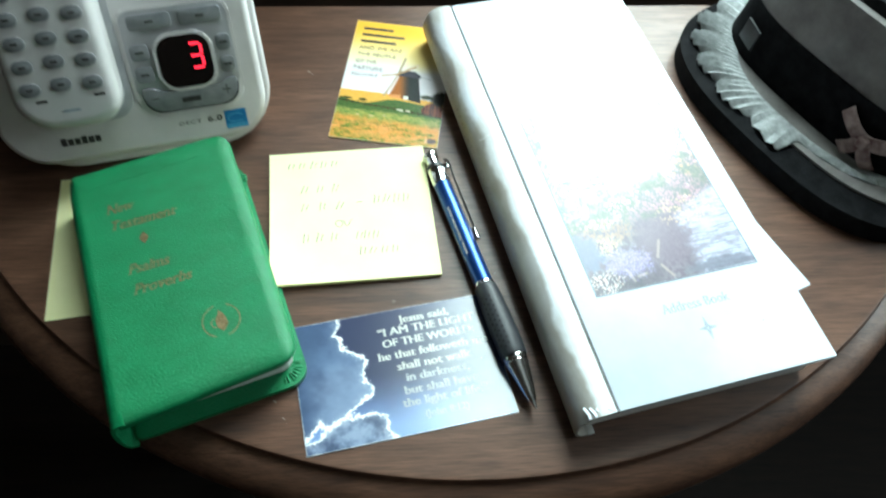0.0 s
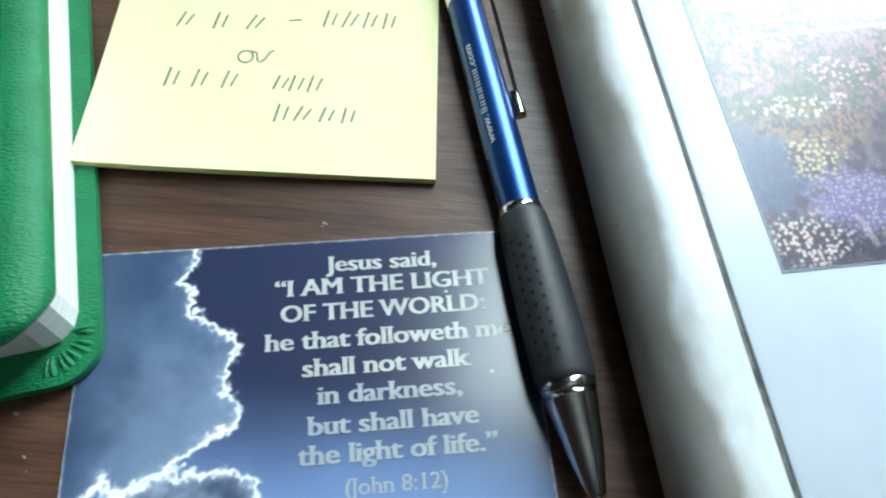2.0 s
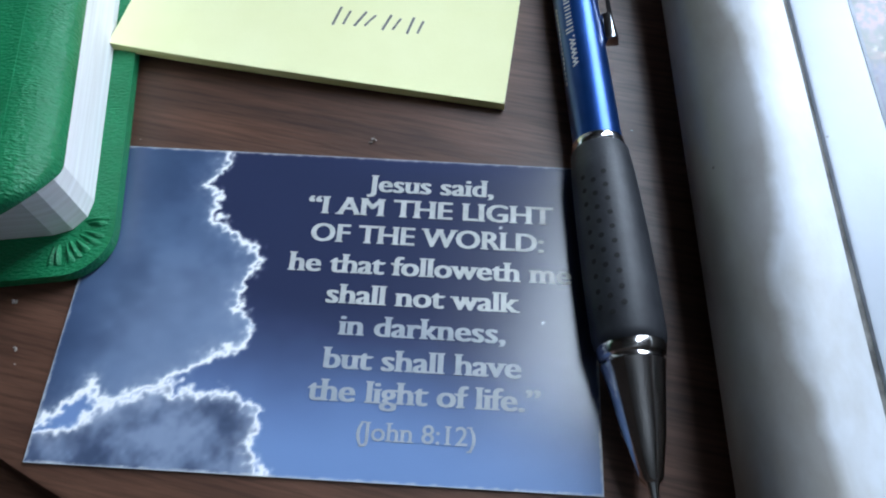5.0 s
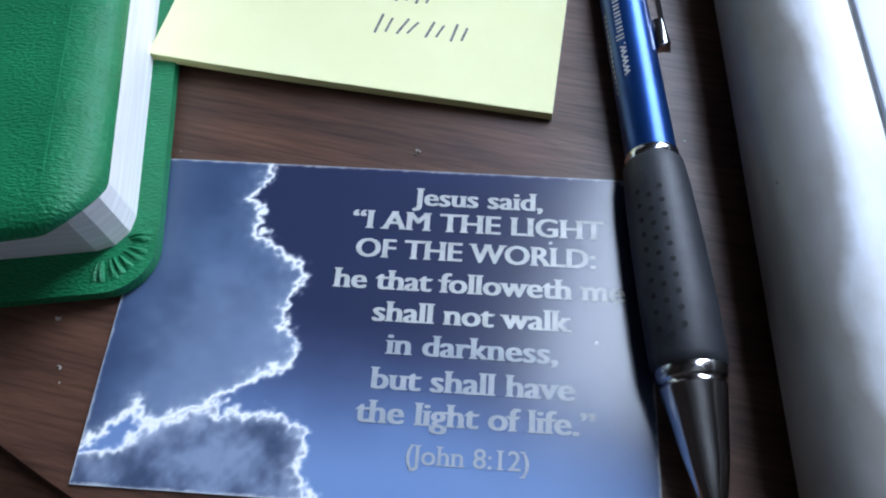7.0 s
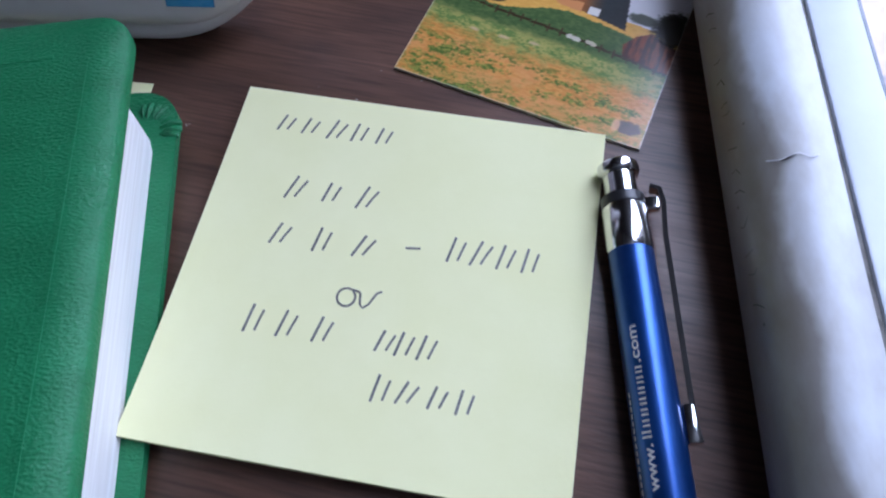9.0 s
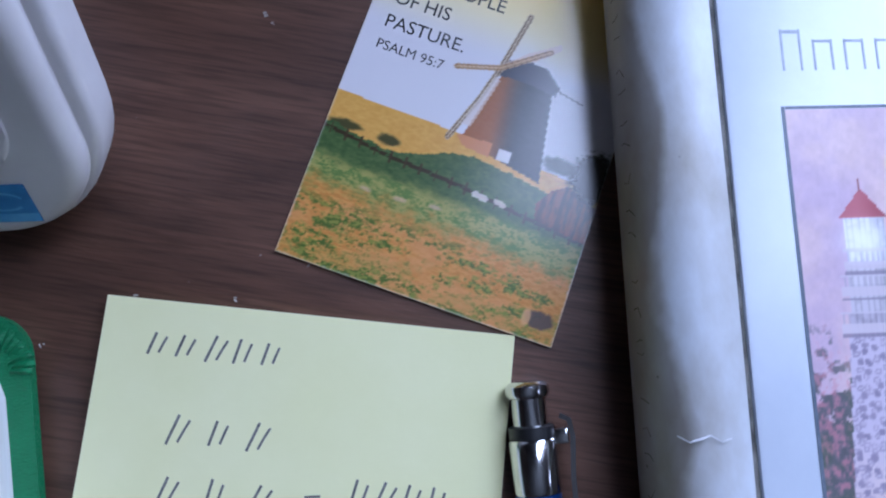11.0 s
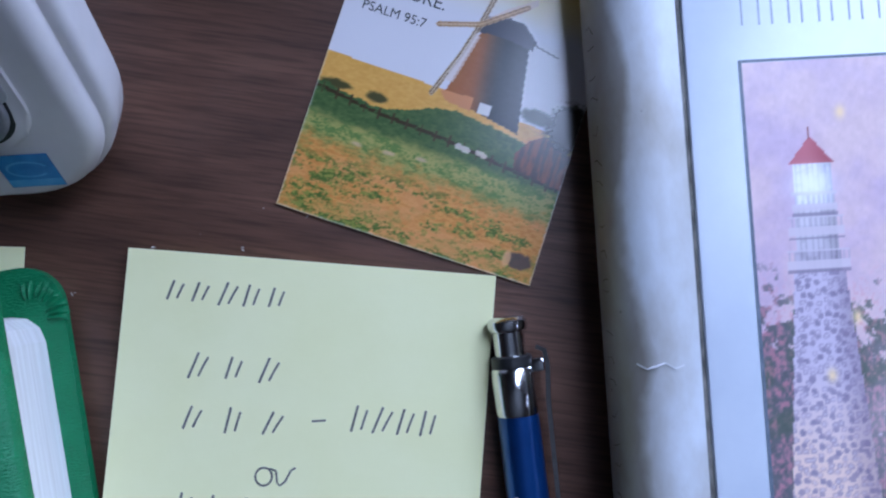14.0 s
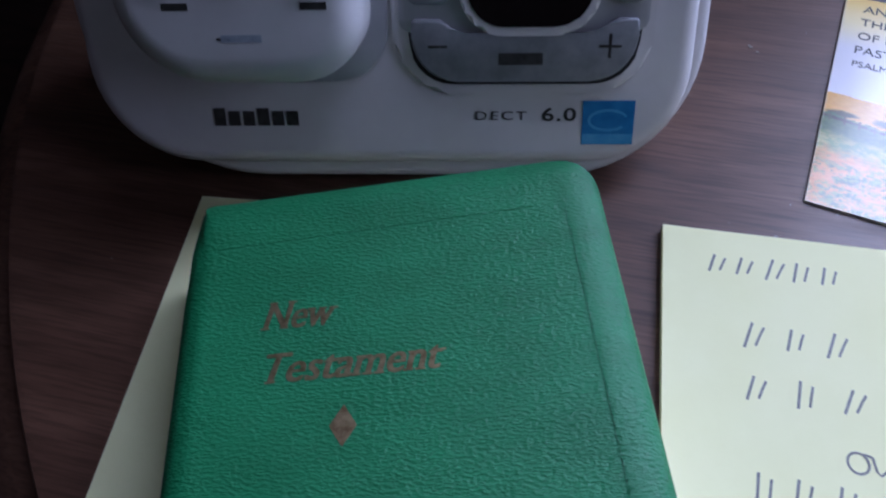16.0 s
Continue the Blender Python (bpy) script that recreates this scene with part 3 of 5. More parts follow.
letter_o = [(29.2 + 1.7 * math.cos(a), 31.6 + 1.8 * math.sin(a)) for a in (1.2 + 2 * math.pi * k / 16 for k in range(17))]
pencil(letter_o + [(30.6, 33.2), (31.6, 32.9)])
pencil([(31.6, 32.9), (32.0, 30.6), (32.6, 30.0), (33.6, 30.9), (34.6, 33.2), (35.5, 33.8)])
under, _ = sticky_pad(pose(-0.1250, -0.0605, T, 0, 0, 10.6), "pale yellow sticky note lying under the green booklet", 0.0006, False, 0.0)

# ---- loose sheet under the address book ----
loose = thing("paper_sheet", pose(0.2135, -0.0315, T, 0, 0, 27), "pale blue-white paper sheet tucked under the address book", "paper")
part("sheet", boxed(-0.085, 0, 0, 0.085, 0.0001, 0.0005), M_PAPER, loose, "", False)


# ---- scripture card with a stormy sky ----
def sky_ink(x, y):
    wx, wy = x + 1.5 * (fbm(x * 0.35, y * 0.35) - 0.5) * 2, y + 1.5 * (fbm(x * 0.35 + 40, y * 0.35) - 0.5) * 2
    wx, wy = wx + 1.3 * (fbm(x * 1.3, y * 1.3, 3) - 0.5), wy + 1.3 * (fbm(x * 1.3 + 9, y * 1.3, 3) - 0.5)
    bump = worley(x * 0.55 + 3, y * 0.55)[0] - 0.42
    wx, wy = wx + 1.5 * bump, wy + 0.9 * bump
    edge = [(19.5, 60), (20.6, 54), (18.4, 50.5), (17.6, 49), (20.6, 47.6), (20.3, 43.5), (23, 40.7), (27.3, 38.4), (29.9, 34.9), (27, 30.4), (27.2, 26.4), (30.4, 23.4), (29.3, 20), (22.6, 16.6), (21.2, 14.6), (17.3, 13.4), (8.8, 9.0), (7.2, 12.2), (2.2, 7.4), (-2, 5.5)]
    low = [(-2, 4.5), (5.2, 5.4), (9.5, 8.6), (14.3, 10.6), (17.8, 12.8), (23.8, 11.4), (28.9, 12.2), (33.6, 9.4), (32.3, 4.6), (35.7, 0.4), (36, -3)]
    night = np.stack([47 + 0 * x, 53 + 0 * x, 80 + 0 * x], -1)
    c = blend(night, (118, 144, 188), 0.98 * smooth(30, 2, y + 0.10 * (x - 50) + 6 * (fbm(x * 0.06, y * 0.08) - 0.5)))
    c = blend(c, (52, 62, 98), 0.5 * smooth(50, 58, y) * smooth(30, 60, x))
    left = inside(wx, wy, edge + [(-30, 5), (-30, 60)])
    tone = fbm(x * 0.09, y * 0.10)
    cloud = blend(np.stack([60 + 0 * x, 76 + 0 * x, 104 + 0 * x], -1), (102, 122, 152), smooth(0.25, 0.75, tone) * (0.35 + 0.65 * smooth(52, 24, y)) * smooth(-6, 14, x))
    cloud = blend(cloud, (132, 146, 170), 0.5 * smooth(20, 6, np.hypot(x - 19, y - 22)))
    d1, d2 = near(wx, wy, edge), near(wx, wy, low)
    cloud = blend(cloud, (225, 230, 240), 0.40 * np.exp(-d1 / 1.3))
    c = np.where(left[..., None], cloud, c)
    under_cloud = inside(wx, wy, low + [(36, -30), (-2, -30)])
    cloud2 = blend(np.stack([66 + 0 * x, 78 + 0 * x, 102 + 0 * x], -1), (134, 148, 172), smooth(0.22, 0.78, fbm(x * 0.2 + 31, y * 0.2)))
    cloud2 = blend(cloud2, (228, 232, 240), 0.55 * np.exp(-d2 / 1.2))
    c = np.where(under_cloud[..., None], cloud2, c)
    glow = 0.02 + 0.3 * fbm(x * 0.5 + 5, y * 0.5)
    c = blend(c, (252, 252, 250), 1.1 * np.exp(-((d1 / (0.4 + glow)) ** 2)) * smooth(0.25, 0.45, fbm(x * 0.3, y * 0.3 + 70) + 0.1))
    c = blend(c, (250, 250, 250), 1.0 * np.exp(-((d2 / (0.35 + glow)) ** 2)))
    rim = np.minimum(np.minimum(x, 86 - x), np.minimum(y, 56.5 - y))
    c = blend(c, (206, 206, 204), 0.75 * smooth(0.42, 0.10, rim + 0.5 * (fbm(x * 0.9 + 60, y * 0.9) - 0.45)))
    f1, gap, tone = worley(x * 0.12 + 7, y * 0.12 + 2)
    return blend(c, (226, 228, 228), 0.85 * smooth(0.040, 0.022, f1) * (tone < 0.10))


card = thing("scripture_card", pose(-0.0094, -0.1159, T, 0, 0, 13.4), "glossy card with a stormy blue sky and white verse", "card", "scripture cards")
sheet("card_sheet", 0.086, 0.0565, 0.00026, 0.0005, sky_ink, M_INK1, card)
for words, x0, x1, yc, size in (("Jesus said,", 46.2, 68.6, 49.9, 4.9), ("\u201cI AM THE LIGHT", 36.2, 79.0, 45.0, 5.0), ("OF THE WORLD:", 37.4, 77.4, 39.6, 5.0), ("he that followeth me", 34.4, 82.0, 33.9, 5.0), ("shall not walk", 41.5, 73.4, 28.4, 5.0),
                                ("in darkness,", 44.2, 71.2, 23.0, 5.0), ("but shall have", 42.3, 73.8, 17.4, 5.0), ("the light of life.\u201d", 40.6, 76.8, 12.2, 5.0), ("(John 8:12)", 48.9, 67.0, 6.5, 4.1)):
    bm = lettering(words, size / 1e3, "LEFT", 0.0, 0, 1, (x1 - x0) / 1e3, serif=True, bold_x=0.034 if yc > 7 else 0.012)
    part("verse_line", moved(bm, pose(x0 / 1e3, (yc - 0.4) / 1e3, 0.00056)), M_WHITE_INK if yc > 25 else M_GREY_INK, card, "white printed line: " + words.strip("\u201c\u201d,.:()"), False)


# ---- scripture card with a windmill ----
def mill_ink(x, y):
    n1, n2 = fbm(x * 0.5, y * 0.9), fbm(x * 1.1 + 20, y * 2.2 + 5)
    c = blend(np.stack([218 + 0 * x, 214 + 0 * x, 216 + 0 * x], -1), (236, 222, 176), smooth(50, 62, y))
    c = blend(c, (240, 178, 58), smooth(58, 84, y + 4 * (fbm(x * 0.08, y * 0.08) - 0.5)) * 0.9)
    c = blend(c, (232, 204, 120), 0.6 * smooth(16, 6, np.hypot(x - 44, y - 66)))
    far = blend(np.stack([205 + 0 * x, 150 + 0 * x, 66 + 0 * x], -1), (226, 176, 88), n2)
    hill = 34.6 - 0.05 * x + 0.6 * np.exp(-(((x - 24) / 10) ** 2))
    c = np.where((y < hill)[..., None], far, c)
    c = blend(c, (50, 56, 34), 0.85 * smooth(1.2, 0.7, np.hypot((x - 4) / 3.6, y - 28.6 + n1)) + 0.85 * smooth(1.2, 0.7, np.hypot((x - 13) / 2.4, y - 28.4 + n1)))
    green = blend(np.stack([50 + 0 * x, 78 + 0 * x, 44 + 0 * x], -1), (98, 116, 62), n2)
    bank = 28.0 - 0.16 * (x - 0) + 7.5 * smooth(12, 32, x) + 1.2 * (n1 - 0.5)
    c = np.where((y < bank)[..., None], green, c)
    field = blend(np.stack([196 + 0 * x, 132 + 0 * x, 62 + 0 * x], -1), (222, 164, 88), 0.6 * smooth(0.3, 0.7, fbm(x * 0.9 + 20, y * 2.6 + 5, 5)))
    field = blend(field, (214, 150, 96), 0.5 * smooth(0.4, 0.6, fbm(x * 0.07 + 9, y * 0.12)))
    grass = smooth(0.47, 0.60, 0.55 * fbm(x * 0.16 + 3, y * 0.42 + 8) + 0.45 * fbm(x * 0.8, y * 1.3 + 60, 5) + 0.16 * np.sin(y * 0.42 + 0.6) - 0.05 * smooth(10, 40, x))
    low = blend(field, (150, 142, 70), 0.45 * grass * (0.35 + 0.5 * smooth(0.35, 0.65, n2)))
    low = blend(low, (104, 116, 54), 0.5 * grass * smooth(0.56, 0.70, n2))
    meadow = smooth(14.5, 18.5, y + 0.05 * x + 5 * (n1 - 0.5))
    low = blend(low, blend(np.stack([156 + 0 * x, 158 + 0 * x, 88 + 0 * x], -1), (84, 122, 62), smooth(0.40, 0.62, 0.5 * fbm(x * 0.35 + 2, y * 0.7 + 6) + 0.5 * fbm(x * 1.6, y * 3.0 + 9, 4))), 0.85 * meadow)
    tuft = fbm(x * 1.5 + 40, y * 2.4 + 12, 5)
    clump = smooth(0.49, 0.62, 0.45 * tuft + 0.55 * fbm(x * 0.22 + 4, y * 0.5 + 33, 3) + 0.07 * smooth(26, 2, x) - 0.03) * smooth(15, 11, y + 3 * (n1 - 0.5))
    low = blend(low, blend(np.stack([62 + 0 * x, 96 + 0 * x, 40 + 0 * x], -1), (122, 136, 58), smooth(0.45, 0.6, n2)), 0.85 * clump)
    k = smooth(22.5 - 0.02 * x, 19.5 - 0.02 * x, y + 2 * (n1 - 0.5))
    c = c + (low - c) * k[..., None]
    fence = near(x, y, [(-1, 26.9), (13.7, 24.9), (23.4, 24.3), (31.6, 23.7), (41.6, 22.4), (56, 20.8)])
    c = blend(c, (58, 44, 30), ((fence < 0.4) & (n2 > 0.36)) * 0.9)
    c = blend(c, (70, 54, 36), (np.abs(np.mod(x, 3.2) - 1.6) < 0.22) * (fence < 1.2) * 0.8)
    c = blend(c, (226, 214, 196), ((near(x, y, [(32.4, 23.4), (34.6, 23.1)]) < 0.62)) * 0.8)
    c = blend(c, (216, 200, 176), ((near(x, y, [(36.9, 23.3), (38.4, 23.1)]) < 0.55)) * 0.8)
    for sx, sy in ((12, 17.2), (19, 17.4), (26, 18.2)):
        c = blend(c, (210, 172, 136), 0.75 * smooth(1.0, 0.4, np.hypot((x - sx) / 1.6, (y - sy) / 0.7) + 0.8 * (n2 - 0.5)))
    barn = inside(x, y, [(44.3, 25.6), (46.4, 29.0), (49.4, 31.0), (56, 28.5), (56, 21), (45, 22.4)])
    c = np.where(barn[..., None], blend(np.stack([128 + 0 * x, 62 + 0 * x, 36 + 0 * x], -1), (66, 36, 28), smooth(0.35, 0.65, fbm(x * 1.4, y * 0.25))), c)
    c = blend(c, (34, 32, 26), smooth(6.2, 4.2, np.hypot(x - 54.2, y - 34.0) + 3 * (n2 - 0.5)))
    c = blend(c, (58, 62, 48), 0.9 * smooth(1.3, 0.8, np.hypot((x - 46.5) / 3.4, (y - 34.3) / 1.5) + 0.6 * (n2 - 0.5)))
    body = inside(x, y, [(26.2, 33.6), (29.6, 48.2), (40.4, 48.2), (43.6, 29.6), (33, 31.6)])
    side = smooth(30, 37, x + 0.12 * (y - 40))
    mill = blend(np.stack([158 + 0 * x, 96 + 0 * x, 50 + 0 * x], -1), (46, 50, 50), side)
    mill = blend(mill, (40, 40, 42), 0.5 * smooth(38, 42, x))
    c = np.where(body[..., None], mill + (12 * (n2 - 0.5))[..., None], c)
    cap = inside(x, y, [(28.2, 48), (29.8, 51.6), (33, 53), (38, 52.6), (41.6, 49.6), (41.2, 47.6), (35, 48.4)])
    c = np.where(cap[..., None], np.array([66.0, 66, 74]), c)
    base = inside(x, y, [(25, 33.8), (32.4, 34.2), (32.4, 31.2), (27, 31.8)])
    c = np.where(base[..., None], np.array([206.0, 138, 84]), c)
    c = np.where(((np.abs(x - 35.4) < 1.3) & (np.abs(y - 32.6) < 1.2))[..., None], np.array([216.0, 210, 202]), c)
    sail = near(x, y, [(23.6, 32.6), (27.0, 42), (29.0, 49.5), (31.4, 62)])
    c = blend(c, (196, 172, 140), (sail < 0.62) * 0.85)
    c = blend(c, (96, 74, 52), (np.abs(sail - 0.3) < 0.14) * 0.8)
    cloth = inside(x, y, [(29, 50.4), (33.5, 54.6), (39.2, 58.6), (39.6, 57.2), (35, 53.0)])
    c = blend(c, (222, 196, 176), cloth * 0.7)
    c = blend(c, (216, 200, 190), inside(x, y, [(25.2, 36), (27.2, 36), (29.8, 47), (28.8, 48)]) * 0.75)
    sail2 = near(x, y, [(20.6, 47.0), (29, 49.6), (37.6, 56.2)])
    c = blend(c, (204, 166, 122), (sail2 < 0.6) * 0.85)
    c = blend(c, (124, 92, 62), (np.abs(sail2 - 0.35) < 0.13) * 0.7)
    c = blend(c, (60, 54, 46), (near(x, y, [(41, 49), (47, 47.8)]) < 0.15) * 0.8)
    c = blend(c, (88, 74, 70), smooth(1.15, 0.8, np.hypot((x - 51.9) / 3.0, (y - 4.2) / 1.8) + 0.5 * (n2 - 0.5)) * 0.9)
    c = blend(c, (226, 172, 116), smooth(1.2, 0.7, np.hypot((x - 49.4) / 0.9, (y - 4.0) / 1.8)) * 0.8)
    rim = np.minimum(np.minimum(x, 55.8 - x), np.minimum(y, 89 - y))
    return blend(c, (214, 206, 190), 0.6 * smooth(0.38, 0.1, rim + 0.4 * (n2 - 0.45)))


mill_card = thing("scripture_card", pose(-0.0154, 0.0479, T, 0, 0, -6.0), "satin card with a windmill in an orange field", "card", "scripture cards")
sheet("card_sheet", 0.0558, 0.089, 0.00026, 0.0007, mill_ink, M_INK2, mill_card)
for words, x0, yc, size in (("AND WE ARE", 4.4, 67.5, 4.0), ("THE PEOPLE", 4.2, 62.2, 4.0), ("OF HIS", 4.0, 56.8, 4.0), ("PASTURE.", 3.8, 51.4, 4.0), ("PSALM 95:7", 3.8, 46.2, 2.9)):
    part("verse_line", moved(lettering(words, size / 1e3, "LEFT", 0.0, 0, 1), pose(x0 / 1e3, (yc - size * 0.36) / 1e3, 0.00076)), M_BLACK_INK, mill_card, "black printed line: " + words.strip("."), False)
for yc, w in ((83, 17), (77.8, 24), (72.6, 20)):
    part("print_bar", boxed(0.0046, 0.0046 + w / 1e3, (yc - 0.9) / 1e3, (yc + 0.9) / 1e3, 0.00072, 0.00078), M_BLACK_INK, mill_card, "", False)


# ---- address book ----
def garden_ink(x, y):
    """The lighthouse garden: x from 0 to 74 mm, y from 0 to 148 mm."""
    n1, n2, n3 = fbm(x * 0.12, y * 0.12), fbm(x * 0.55 + 11, y * 0.55 + 4), fbm(x * 1.6, y * 1.1 + 30, 3)
    c = blend(np.stack([204 + 0 * x, 180 + 0 * x, 196 + 0 * x], -1), (220, 194, 196), smooth(0.3, 0.75, n1))
    c = blend(c, (176, 172, 208), smooth(40, 60, x) * smooth(95, 140, y) * 0.6)
    c = blend(c, (222, 196, 192), 0.5 * smooth(14, 3, np.hypot(x - 20, y - 138) + 3 * (n2 - 0.5)))
    bush = smooth(0.46, 0.56, n2 + 0.5 * smooth(112, 88, y) - 0.22 + 0.12 * smooth(6, 0, x))
    leaf = blend(blend(np.stack([104 + 0 * x, 104 + 0 * x, 108 + 0 * x], -1), (150, 118, 128), smooth(0.4, 0.6, n3)), (86, 98, 86), smooth(0.5, 0.7, n1) * 0.7)
    c = c + (leaf - c) * (bush * smooth(118, 100, y + 8 * (n1 - 0.5)))[..., None]
    c = blend(c, (198, 128, 136), smooth(0.58, 0.68, n3) * smooth(116, 96, y) * smooth(56, 74, y) * 0.45)
    mist = smooth(34, 8, np.hypot((x - 44), (y - 84) * 0.8) + 12 * (n1 - 0.5))
    c = blend(c, (232, 214, 214), 0.75 * mist)
    c = blend(c, (222, 160, 120), 0.7 * smooth(0.55, 0.65, n2) * smooth(18, 6, np.hypot(x - 62, y - 64)))
    c = blend(c, (206, 132, 104), 0.5 * smooth(0.5, 0.62, fbm(x * 0.9, y * 0.25 + 50)) * smooth(14, 4, np.hypot(x - 12, (y - 58) * 0.6)))
    def dabs(k, seed, share):
        """Small round touches of the brush, k to the millimetre, on a share of the places."""
        f1, gap, tone = worley(x * k + seed + 0.5 * vnoise(x * 0.8, y * 0.8), y * k + 2 * seed)
        return smooth(0.44, 0.26, f1) * (tone < share)

    def spot(px, py, rx, ry, soft=0.35):
        return smooth(1 + soft, 1 - soft, np.hypot((x - px) / rx, (y - py) / ry) + 0.9 * (n2 - 0.5))

    low = smooth(37, 29, y + 7 * (n1 - 0.5))
    c = blend(c, blend(np.stack([120 + 0 * x, 112 + 0 * x, 122 + 0 * x], -1), (92, 82, 96), smooth(0.4, 0.6, n2)), low * 0.9)
    c = blend(c, (152, 122, 100), 0.7 * spot(16, 29, 14, 6) * smooth(0.4, 0.6, n3))
    water = smooth(3, -3, y - (22 + 0.45 * (x - 30)) + 5 * (n1 - 0.5)) * smooth(46, 54, x + 6 * (n2 - 0.5))
    c = blend(c, (176, 180, 196), water * (0.45 + 0.5 * smooth(0.4, 0.6, fbm(x * 0.16, y * 1.3))))
    c = blend(c, (104, 104, 118), 0.8 * spot(60, 3, 16, 3.2))
    c = blend(c, (108, 94, 108), 0.75 * spot(40, 20, 13, 13))
    c = blend(c, (96, 102, 126), 0.85 * spot(3, 20, 8, 9, 0.25))
    c = blend(c, (70, 66, 76), 0.7 * spot(6, 3, 14, 6) + 0.6 * spot(22, 5, 10, 7))
    c = blend(c, (222, 202, 146), 0.75 * dabs(0.9, 3, 0.7) * spot(14, 22, 6, 5))
    c = blend(c, (134, 124, 152), 0.7 * spot(20, 12, 9, 6))
    c = blend(c, (164, 152, 192), 0.8 * dabs(1.0, 11, 0.75) * spot(20, 12, 10, 7))
    c = blend(c, (112, 96, 150), 0.8 * dabs(1.1, 17, 0.35) * spot(20, 12, 11, 8))
    c = blend(c, (212, 204, 202), 0.85 * dabs(0.95, 29, 0.55) * spot(6, 5.5, 8, 5))
    c = blend(c, (226, 190, 180), 0.9 * dabs(1.1, 37, 0.3) * spot(7, 5, 8, 5))
    c = blend(c, (228, 214, 190), 0.8 * dabs(0.8, 41, 0.6) * spot(13, 34.5, 12, 2.6))
    c = blend(c, (224, 168, 188), 0.75 * dabs(0.8, 47, 0.6) * spot(27, 42, 9, 4))
    c = blend(c, (208, 172, 140), 0.7 * dabs(0.7, 53, 0.5) * spot(56, 33, 14, 8))
    for p in ([(17.5, 8.5), (18.6, 3.2)], [(21, 5.0), (25, 5.6)], [(37, 20), (33, 12)], [(33, 8), (36, 2)]):
        c = blend(c, (190, 172, 156), 0.45 * smooth(0.8, 0.4, near(x, y, p)))
    rail = np.minimum(np.abs(y - 52 - 0.04 * x), np.abs(y - 55.5 - 0.06 * x))
    c = blend(c, (232, 228, 232), 0.7 * smooth(0.55, 0.25, rail) * smooth(4, 9, x) * smooth(44, 36, x))
    return c + 14 * (n3 - 0.5)[..., None] + 12 * (n2 - 0.5)[..., None]


def n_of(x, y):
    return fbm(x * 0.9 + 4, y * 0.9 + 8, 3)


def tower_ink(x, y):
    """The stone lighthouse painted over the garden."""
    c = garden_ink(x, y)
    cx = 11.4
    y0, y1 = 60, 109.6
    half = 8.8 + (4.7 - 8.8) * np.clip((y - y0) / (y1 - y0), 0, 1)
    here = (np.abs(x - cx) < half) & (y > y0) & (y < y1)
    f1, gap, tone = worley(x * 0.70 + 0.3 * vnoise(x, y), y * 0.78 + 0.3 * vnoise(y, x))
    mortar = blend(np.stack([204 + 0 * x, 192 + 0 * x, 206 + 0 * x], -1), (238, 208, 184), 0.75 * smooth(96, 72, y + 8 * (fbm(x * 0.2, y * 0.2) - 0.5)))
    stone = blend(np.stack([140 + 0 * x, 128 + 0 * x, 150 + 0 * x], -1), (182, 168, 186), tone)
    stone = blend(stone, (214, 176, 156), 0.6 * smooth(92, 70, y) * tone)
    stone = blend(stone, (226, 214, 222), 0.55 * smooth(0.30, 0.10, np.hypot(f1, 0.0)) * (tone > 0.35))
    stone = mortar + (stone - mortar) * (0.9 * smooth(0.50, 0.34, f1))[..., None]
    stone = blend(stone, (120, 104, 124), 0.4 * smooth(0.1, 1.0, (x - cx) / half))
    c = np.where(here[..., None], stone, c)
    for y0, y1, half, tone in ((109.6, 113.4, 4.3, (192, 182, 194)), (113.4, 118.4, 3.9, (204, 196, 204)), (118.4, 121.4, 3.7, (214, 206, 212)), (121.4, 129.6, 3.6, (240, 238, 244))):
        here = (np.abs(x - cx) < half) & (y >= y0) & (y < y1)
        shade = np.array(tone, float) - 34 * smooth(0, half, x - cx)[..., None] - 20 * (np.mod(x - 11.4, 1.1) < 0.3)[..., None] - 16 * smooth(0.5, 0.7, n_of(x, y))[..., None]
        c = np.where(here[..., None], shade, c)
    for yc, half in ((110.6, 5.9), (116.6, 5.2), (121.0, 4.3)):
        wide = np.abs(x - cx) < half
        c = blend(c, (210, 198, 204), ((np.abs(y - yc - 0.5) < 0.75) & wide) * 0.9)
        c = blend(c, (138, 126, 144), ((np.abs(y - yc + 0.75) < 0.3) & wide) * 0.75)
        c = blend(c, (180, 170, 182), ((np.abs(y - yc - 2.1) < 0.9) & wide & (np.mod(x, 1.0) < 0.3)) * 0.7)
        c = blend(c, (206, 196, 204), ((np.abs(y - yc - 3.0) < 0.2) & wide) * 0.8)
    roof = inside(x, y, [(7.2, 129.4), (15.6, 129.4), (11.4, 134.6)])
    c = np.where(roof[..., None], np.array([192.0, 112, 120]) - 24 * smooth(10, 15, x)[..., None], c)
    c = blend(c, (250, 250, 255), 0.9 * np.exp(-(np.hypot((x - 11.2) / 3.6, (y - 125.6) / 2.6) ** 2)))
    for sx, sy in ((17.6, 101.2), (12.2, 91.0), (17.4, 138.6)):
        c = blend(c, (250, 222, 160), 0.8 * np.exp(-(np.hypot((x - sx) / 0.9, (y - sy) / 1.2) ** 2)))
    return blend(c, (150, 90, 90), (near(x, y, [(11.4, 134), (11.4, 136)]) < 0.16) * 1.0)


